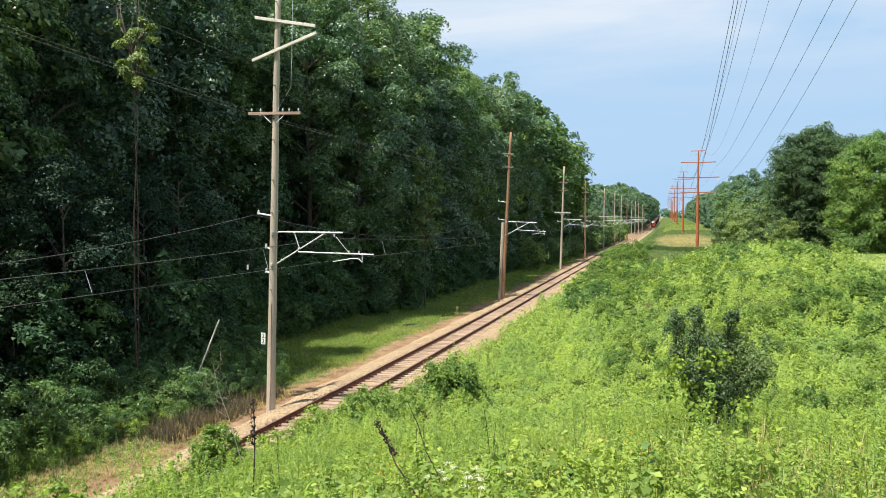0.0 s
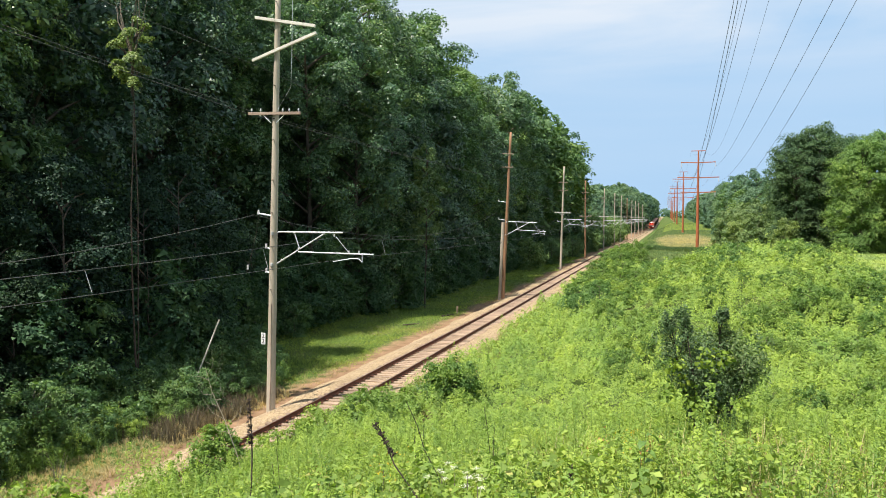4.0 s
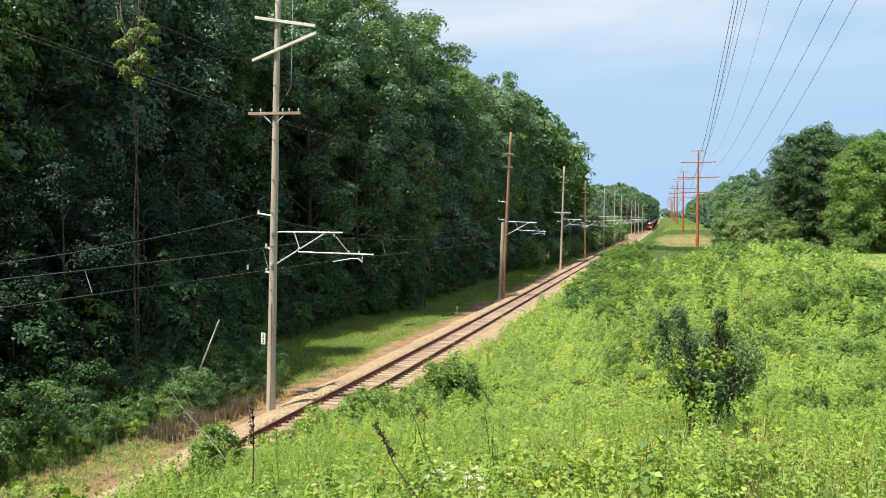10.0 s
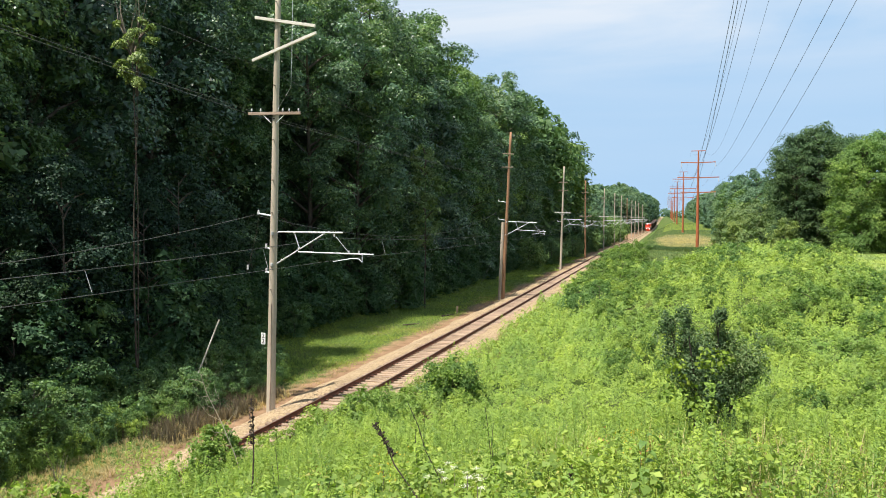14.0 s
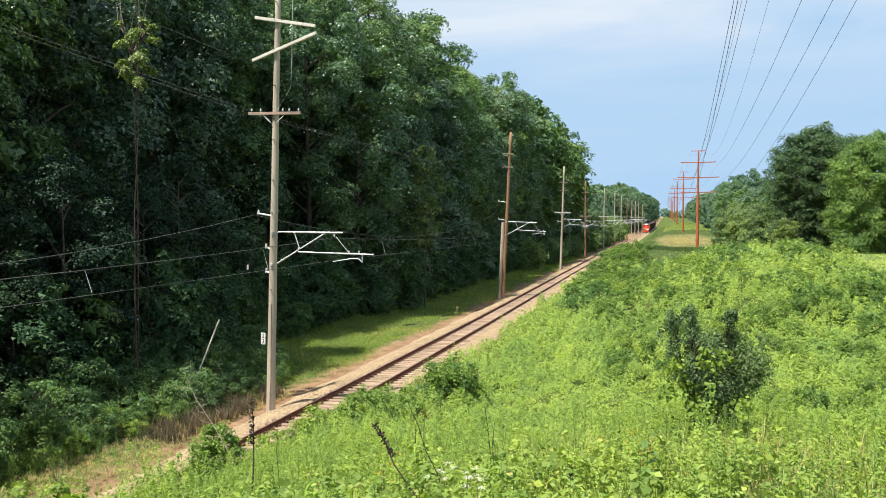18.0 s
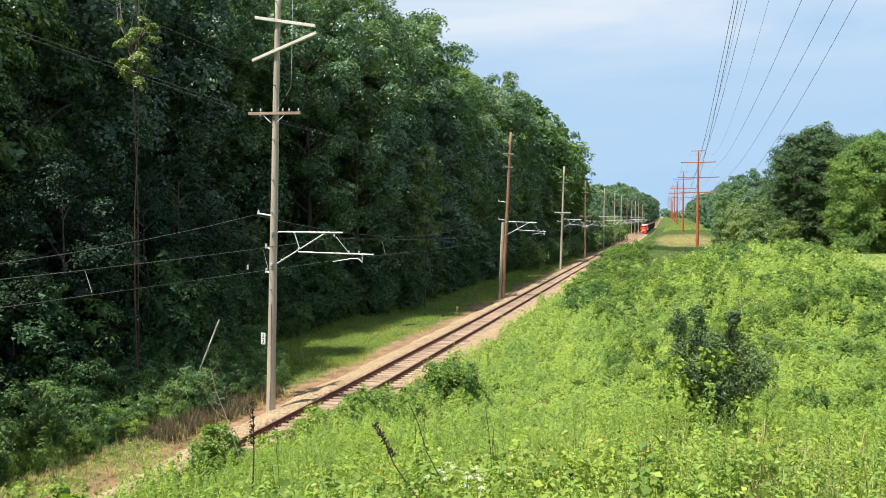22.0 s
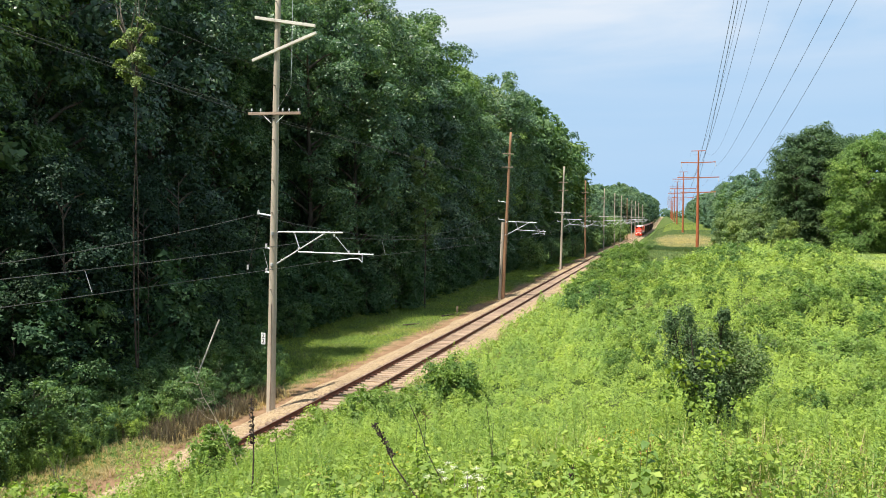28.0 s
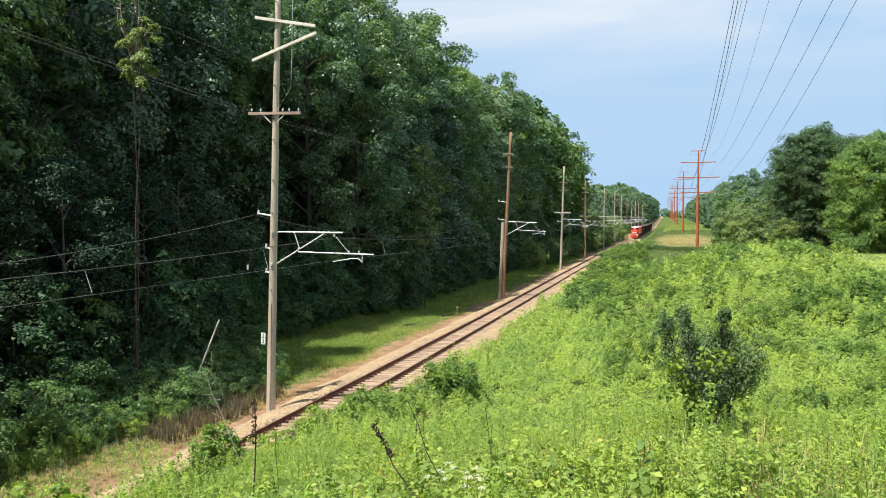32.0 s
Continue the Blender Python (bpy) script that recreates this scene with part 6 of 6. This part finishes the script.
def build_bank_foot_plants():
    """Single plants close to the camera: a drooping broad-leaved one, bright vines, pale large leaves."""
    rng = np.random.default_rng(71)

    def big_leaf(a, d, size, width, droop):
        """A pointed leaf with a folded midrib, from its stalk at a along d."""
        d = d / np.linalg.norm(d)
        b = np.cross(d, (0, 0, 1.0))
        b /= max(1e-6, np.linalg.norm(b))
        down = np.array((0, 0, -1.0))
        rib = [a, a + d * size * 0.35 + down * droop * 0.1, a + d * size * 0.7 + down * droop * 0.45, a + d * size + down * droop]
        rim = [size * width * w for w in (0.55, 0.42)]
        lift = np.array((0, 0, size * 0.1))
        v = [rib[0], rib[1] + b * rim[0] + lift, rib[1], rib[1] - b * rim[0] + lift, rib[2] + b * rim[1] + lift * 0.6, rib[2], rib[2] - b * rim[1] + lift * 0.6, rib[3]]
        return np.array(v), np.array([[0, 1, 2, 2], [0, 2, 3, 3], [1, 4, 5, 2], [2, 5, 6, 3], [4, 7, 5, 5], [5, 7, 6, 6]])

    def plant(name, label, x, y, h, n, size, width, droop, mat, low=0.35, lean=0.05):
        z = gz(x, y)
        m = pose(x, y, z)
        e = thing(name, m, label, "plant", "plants at the foot of the bank")
        top = np.array((lean * h, 0.0, h))
        tube("stem", [(0, 0, -0.1), top * 0.5 + rng.normal(0, 0.015, 3), top], [0.007, 0.006, 0.003], M_STALK, e, 5)
        for k in range(n):
            u = low + (1 - low) * (k + 0.5) / n
            a = k * 2.4 + rng.uniform(-0.4, 0.4)
            v, f = big_leaf(top * u, np.array((math.cos(a), math.sin(a), rng.uniform(0.1, 0.6))), size * rng.uniform(0.7, 1.15) * (1.1 - 0.35 * u), width, droop * rng.uniform(0.6, 1.2) * size)
            me = bpy.data.meshes.new("leaf")
            me.from_pydata(v.tolist(), [], [list(dict.fromkeys(q)) for q in f.tolist()])
            me.materials.append(mat)
            part("leaf", me, None, e)
        SWAY.append((e, m, 1.3, rng.uniform(0, 6.28), rng.uniform(1.6, 2.6)))

    plant("broad_leaved_weed", "dark green weed with large drooping leaves", -0.16, 7.0, 0.98, 9, 0.19, 0.5, 0.7, M_BRAMBLE, 0.55)
    plant("broad_leaved_weed", "dark green weed with large drooping leaves", -0.32, 6.3, 0.62, 7, 0.16, 0.5, 0.5, M_BRAMBLE)
    for x, y, h in ((0.36, 6.5, 0.66), (0.28, 6.4, 0.5), (0.46, 6.6, 0.55), (-0.62, 6.3, 0.6), (-1.2, 6.2, 0.66), (-1.0, 6.0, 0.55)):
        plant("leafy_vine", "bright yellow-green leafy vine on the near bank", x, y, h, 12, 0.11, 0.8, 0.4, M_VINE, 0.3)
    for i in range(16):
        x, y = -1.72 + 0.075 * i + rng.normal(0, 0.06), rng.uniform(5.6, 6.5)
        plant("pale_broad_weed", "pale green broad-leaved weed at the foot of the bank", x, y, rng.uniform(0.42, 0.68), 8, 0.12, 0.85, 0.35, M_VINE if i % 3 else M_WEED, 0.4)
    for i in range(7):
        x, y = rng.uniform(-4.6, -2.6), rng.uniform(5.8, 7.2)
        plant("pale_broad_weed", "pale green broad-leaved weed at the foot of the bank", x, y, rng.uniform(0.5, 0.8), 9, 0.11, 0.8, 0.35, M_VINE, 0.4)


build_bank_foot_plants()


def build_sticks():
    p = thing("leaning_stick", pose(-20.1, 30.0, gz(-20.1, 30.0)), "bare pale leaning pole stub at the forest edge", "stick")
    tube("pole", [(-0.85, 0, -0.3), (1.1, 0, 4.02)], [0.04, 0.032], M_ARM_WOOD, p, 8)
    for x, y, turn in ((-18.4, 66.0, 78), (-19.6, 59.5, 70)):
        o = part("discarded_tie", box_bm(2.5, 0.22, 0.17, (0, 0, 0.0), 0.02), M_DARKSTEM, None)
        o.matrix_basis = pose(x, y, gz(x, y), 0, 3, turn)
        tagged(o, "weathered old wooden tie lying in the verge grass", "railway tie", "discarded ties")
    stump = part("marker_post", box_bm(0.14, 0.14, 0.75, (0, 0, 0.3), 0.02), M_TIE, None)
    stump.matrix_basis = pose(-18.0, 67.5, gz(-18.0, 67.5))
    tagged(stump, "short dark wooden marker post beside the track", "post")
    rng = np.random.default_rng(12)
    for x, y, s in ((-19.6, 29.5, 2.0), (-18.5, 19.8, 0.8), (-19.0, 29.0, 1.3), (-18.2, 27.0, 0.7)):
        e = thing("dead_branch", pose(x, y, gz(x, y), 0, 0, rng.uniform(0, 360)), "bare grey dead branch in the grass", "branch", "dead branches")
        for k in range(7):
            a = rng.uniform(-0.9, 0.9)
            z = rng.uniform(0.1, 0.5)
            end = np.array((math.sin(a) * 0.7, rng.normal(0, 0.3), z + 0.9 * math.cos(a))) * s
            tube("twig", [(0, 0, 0), end * 0.5 + rng.normal(0, 0.05, 3), end], [0.011, 0.008, 0.004], M_STEM, e, 5)


build_sticks()

WHIP = []


def build_dry_plant():
    rng = np.random.default_rng(42)
    x, y = -8.85, 15.0
    e = thing("dry_plant", pose(x, y, gz(x, y)), "tall bare dry plant with pale branching top", "plant stalk")
    stem = np.array([(0, 0, 0), (0.06, 0, 0.9), (0.03, 0, 1.7), (-0.06, 0, 2.4), (-0.02, 0, 3.0)])
    tube("stem", stem, [0.012, 0.01, 0.008, 0.006, 0.003], M_TWIG, e, 5)
    for k in range(11):
        z0 = 1.25 + 0.155 * k
        side = -1 if k % 2 else 1
        reach = rng.uniform(0.3, 0.75) * (1.15 - 0.05 * k)
        start = np.array((np.interp(z0, stem[:, 2], stem[:, 0]), 0.0, z0))
        tip = start + np.array((side * reach * rng.uniform(0.45, 0.8), rng.normal(0, 0.15), reach * rng.uniform(0.55, 0.95)))
        mid = (start + tip) / 2 + np.array((side * 0.08, 0, -0.05)) + rng.normal(0, 0.03, 3)
        tube("twig", [start, mid, tip], [0.005, 0.0035, 0.002], M_TWIG, e, 4)
        for fork in range(2):
            s0 = start + (tip - start) * rng.uniform(0.45, 0.8)
            tube("twig", [s0, s0 + np.array((rng.normal(0, 0.12), rng.normal(0, 0.1), rng.uniform(0.08, 0.24)))], [0.003, 0.0015], M_TWIG, e, 3)
    WHIP.append(e)


build_dry_plant()

# ---------------------------------------------------------------- train


def bogie_parts(e, y, r=0.5):
    part("bogie", box_bm(2.3, 2.6, 0.45, (0, y, 0.62), 0.06), M_STEELDARK, e)
    for dy in (-0.95, 0.95):
        for sx in (-0.75, 0.75):
            part("wheel", cyl_bm(r, 0.14, pose(sx, y + dy, r, 0, 90, 0), 16), M_STEELDARK, e)


def build_locomotive():
    e = thing("locomotive", pose(0, 0, 0), "orange-red diesel locomotive with pale roof and lit headlights", "locomotive", "freight train")
    part("frame", box_bm(3.0, 17.6, 0.5, (0, 0, 1.25), 0.05), M_STEELDARK, e)
    part("pilot", box_bm(2.9, 0.25, 0.95, (0, -8.85, 0.75), 0.06), M_RED, e)
    part("long_hood", box_bm(2.85, 11.6, 2.75, (0, 2.9, 2.85), 0.2), M_RED, e)
    part("short_hood", box_bm(2.2, 2.6, 1.7, (0, -7.2, 2.35), 0.18), M_RED, e)
    cab = part("cab", box_bm(3.05, 2.9, 3.0, (0, -4.5, 3.0), 0.14), M_RED, e)
    part("cab_roof", box_bm(3.1, 3.1, 0.18, (0, -4.5, 4.58), 0.07), M_SILVER, e, "pale curved cab roof")
    for sx in (-0.95, 0.95):
        part("windscreen", box_bm(0.75, 0.05, 0.72, (sx, -5.97, 3.85), 0.02), M_GLASS, cab)
    for sx in (-1.53, 1.53):
        part("side_window", box_bm(0.05, 1.1, 0.75, (sx, -4.4, 3.8), 0.02), M_GLASS, cab)
    for sx in (-0.13, 0.13):
        part("headlight", cyl_bm(0.13, 0.1, pose(sx, -6.0, 4.3, 90), 12), M_LAMP, e)
    for sx in (-1.05, 1.05):
        part("ditch_light", cyl_bm(0.13, 0.1, pose(sx, -8.98, 1.35, 90), 12), M_LAMP, e)
        part("number_board", box_bm(0.5, 0.06, 0.25, (sx * 0.75, -5.99, 4.32), 0.02), M_WHITE, e)
    for z in (1.7, 2.35):
        part("nose_stripe", box_bm(1.9, 0.02, 0.14, (0, -8.51, z), 0), M_WHITE, e)
    part("roof_fans", box_bm(2.3, 10.6, 0.22, (0, 3.0, 4.3), 0.1), M_SILVER, e)
    part("fuel_tank", box_bm(2.5, 4.2, 0.7, (0, 0.3, 0.75), 0.12), M_STEELDARK, e)
    for sx in (-1.45, 1.45):
        tube("handrail", [(sx, -8.6, 1.6), (sx, -8.6, 2.5), (sx, -6.1, 2.5)], 0.03, M_WHITE, e, 5)
        tube("handrail", [(sx, -2.9, 2.5), (sx, 8.6, 2.5), (sx, 8.6, 1.5)], 0.03, M_WHITE, e, 5)
    part("coupler", box_bm(0.3, 0.6, 0.3, (0, -9.2, 0.9), 0.05), M_STEELDARK, e)
    for y in (-6.0, 6.0):
        bogie_parts(e, y)
    return e


def build_freight_car(mat, label):
    e = thing("freight_car", pose(0, 0, 0), label, "freight car", "freight train")
    part("body", box_bm(2.95, 14.4, 3.1, (0, 0, 2.65), 0.08), mat, e)
    part("roof", box_bm(3.05, 14.5, 0.16, (0, 0, 4.28), 0.06), mat, e)
    for sx in (-1.5, 1.5):
        part("door", box_bm(0.07, 2.6, 2.7, (sx, 0, 2.6), 0.02), mat, e)
        for y in np.linspace(-6.9, 6.9, 9):
            part("rib", box_bm(0.09, 0.1, 3.0, (sx, float(y), 2.65), 0), mat, e)
    part("underframe", box_bm(2.2, 15.0, 0.3, (0, 0, 0.98), 0.03), M_STEELDARK, e)
    for y in (-5.4, 5.4):
        bogie_parts(e, y, 0.42)
    return e


TRAIN = []


def build_train():
    loco = build_locomotive()
    TRAIN.append((loco, 9.2))
    second = copy_thing(loco, pose(0, 60, 0))
    tagged(second, "second orange-red diesel locomotive coupled behind the first")
    TRAIN.append((second, 28.0))
    dark = build_freight_car(M_CAR, "dark boxcar with ribbed sides in the freight train")
    brown = build_freight_car(M_CAR_BROWN, "oxide brown boxcar with ribbed sides in the freight train")
    d = 45.5
    for i in range(12):
        car = (dark, brown, None, None)[i] if i < 2 else copy_thing(brown if i % 4 == 1 else dark, pose(0, 80, 0))
        TRAIN.append((car, d))
        d += 15.7


build_train()

# ---------------------------------------------------------------- what moves


def rail_pose(y):
    x, z = float(track_x(y)), float(track_z(y))
    dy = 5.0
    dx = float(track_x(y + dy) - track_x(y - dy))
    dz = float(track_z(y + dy) - track_z(y - dy))
    return pose(x, y, z, math.degrees(math.atan2(dz, 2 * dy)), 0, -math.degrees(math.atan2(dx, 2 * dy)))


def motions():
    for car, back_by in TRAIN:
        walk(car, [(float(t), rail_pose(640.0 - 10.0 * t + back_by)) for t in np.arange(0, 32.01, 2.0)])
    for ob, base, deg, phase, period in SWAY:
        rows = []
        for t in np.arange(0, 32.01, 0.8):
            gust = 0.6 + 0.4 * math.sin(t * 0.41 + phase * 0.7)
            a = deg * gust * math.sin(2 * math.pi * t / period + phase)
            b = deg * 0.5 * gust * math.sin(2 * math.pi * t / (period * 1.27) + phase * 1.9)
            rows.append((float(t), Matrix.Translation(base.translation) @ pose(0, 0, 0, b, a, 0) @ base.to_3x3().to_4x4()))
        walk(ob, rows)
    # the dry plant whips from side to side
    for e in WHIP:
        lean = [(0, 15.6), (1, 17.8), (2, 18.2), (3, 19.7), (6, 19.6), (7, 20.1), (8, 17.5), (10, 40.9), (12, 25.5), (14, 23.1), (17, 33.1), (19, 26.6), (21, 22.5), (23, 14.0), (28, 26.0), (31, 21.2), (32, 20.0)]
        home = e.matrix_basis.translation.copy()
        walk(e, [(float(t), Matrix.Translation(home) @ pose(0, 0, 0, 0, -a, 0)) for t, a in lean])
    # gusts bend the branches of the big bush
    gusts = [(0, 8), (2, 2), (5.5, -6), (6, 4), (7, -3), (8, 5), (9, -3), (10, -7), (11, -10), (12, -15), (13, -18), (14, -4), (16.5, 4), (17, 0), (18, 5), (19, 13), (20, 13), (21, 10), (22, 10), (23, 7), (24, 5), (25, -6), (28, 0), (30, 2), (32, -3)]
    gt, ga = [g[0] for g in gusts], [g[1] for g in gusts]
    for i, (branch, height) in enumerate(BUSH_BRANCHES):
        rows = []
        for t in np.arange(0, 32.01, 0.5):
            a = 0.36 * float(np.interp(t, gt, ga)) + 0.7 * math.sin(t * 2.3 + i * 0.8)
            b = 1.0 * math.sin(t * 1.7 + i * 0.9)
            rows.append((float(t), pose(0, 0, 0, b, a * min(1.0, height / 1.6), 0)))
        walk(branch, rows)


motions()
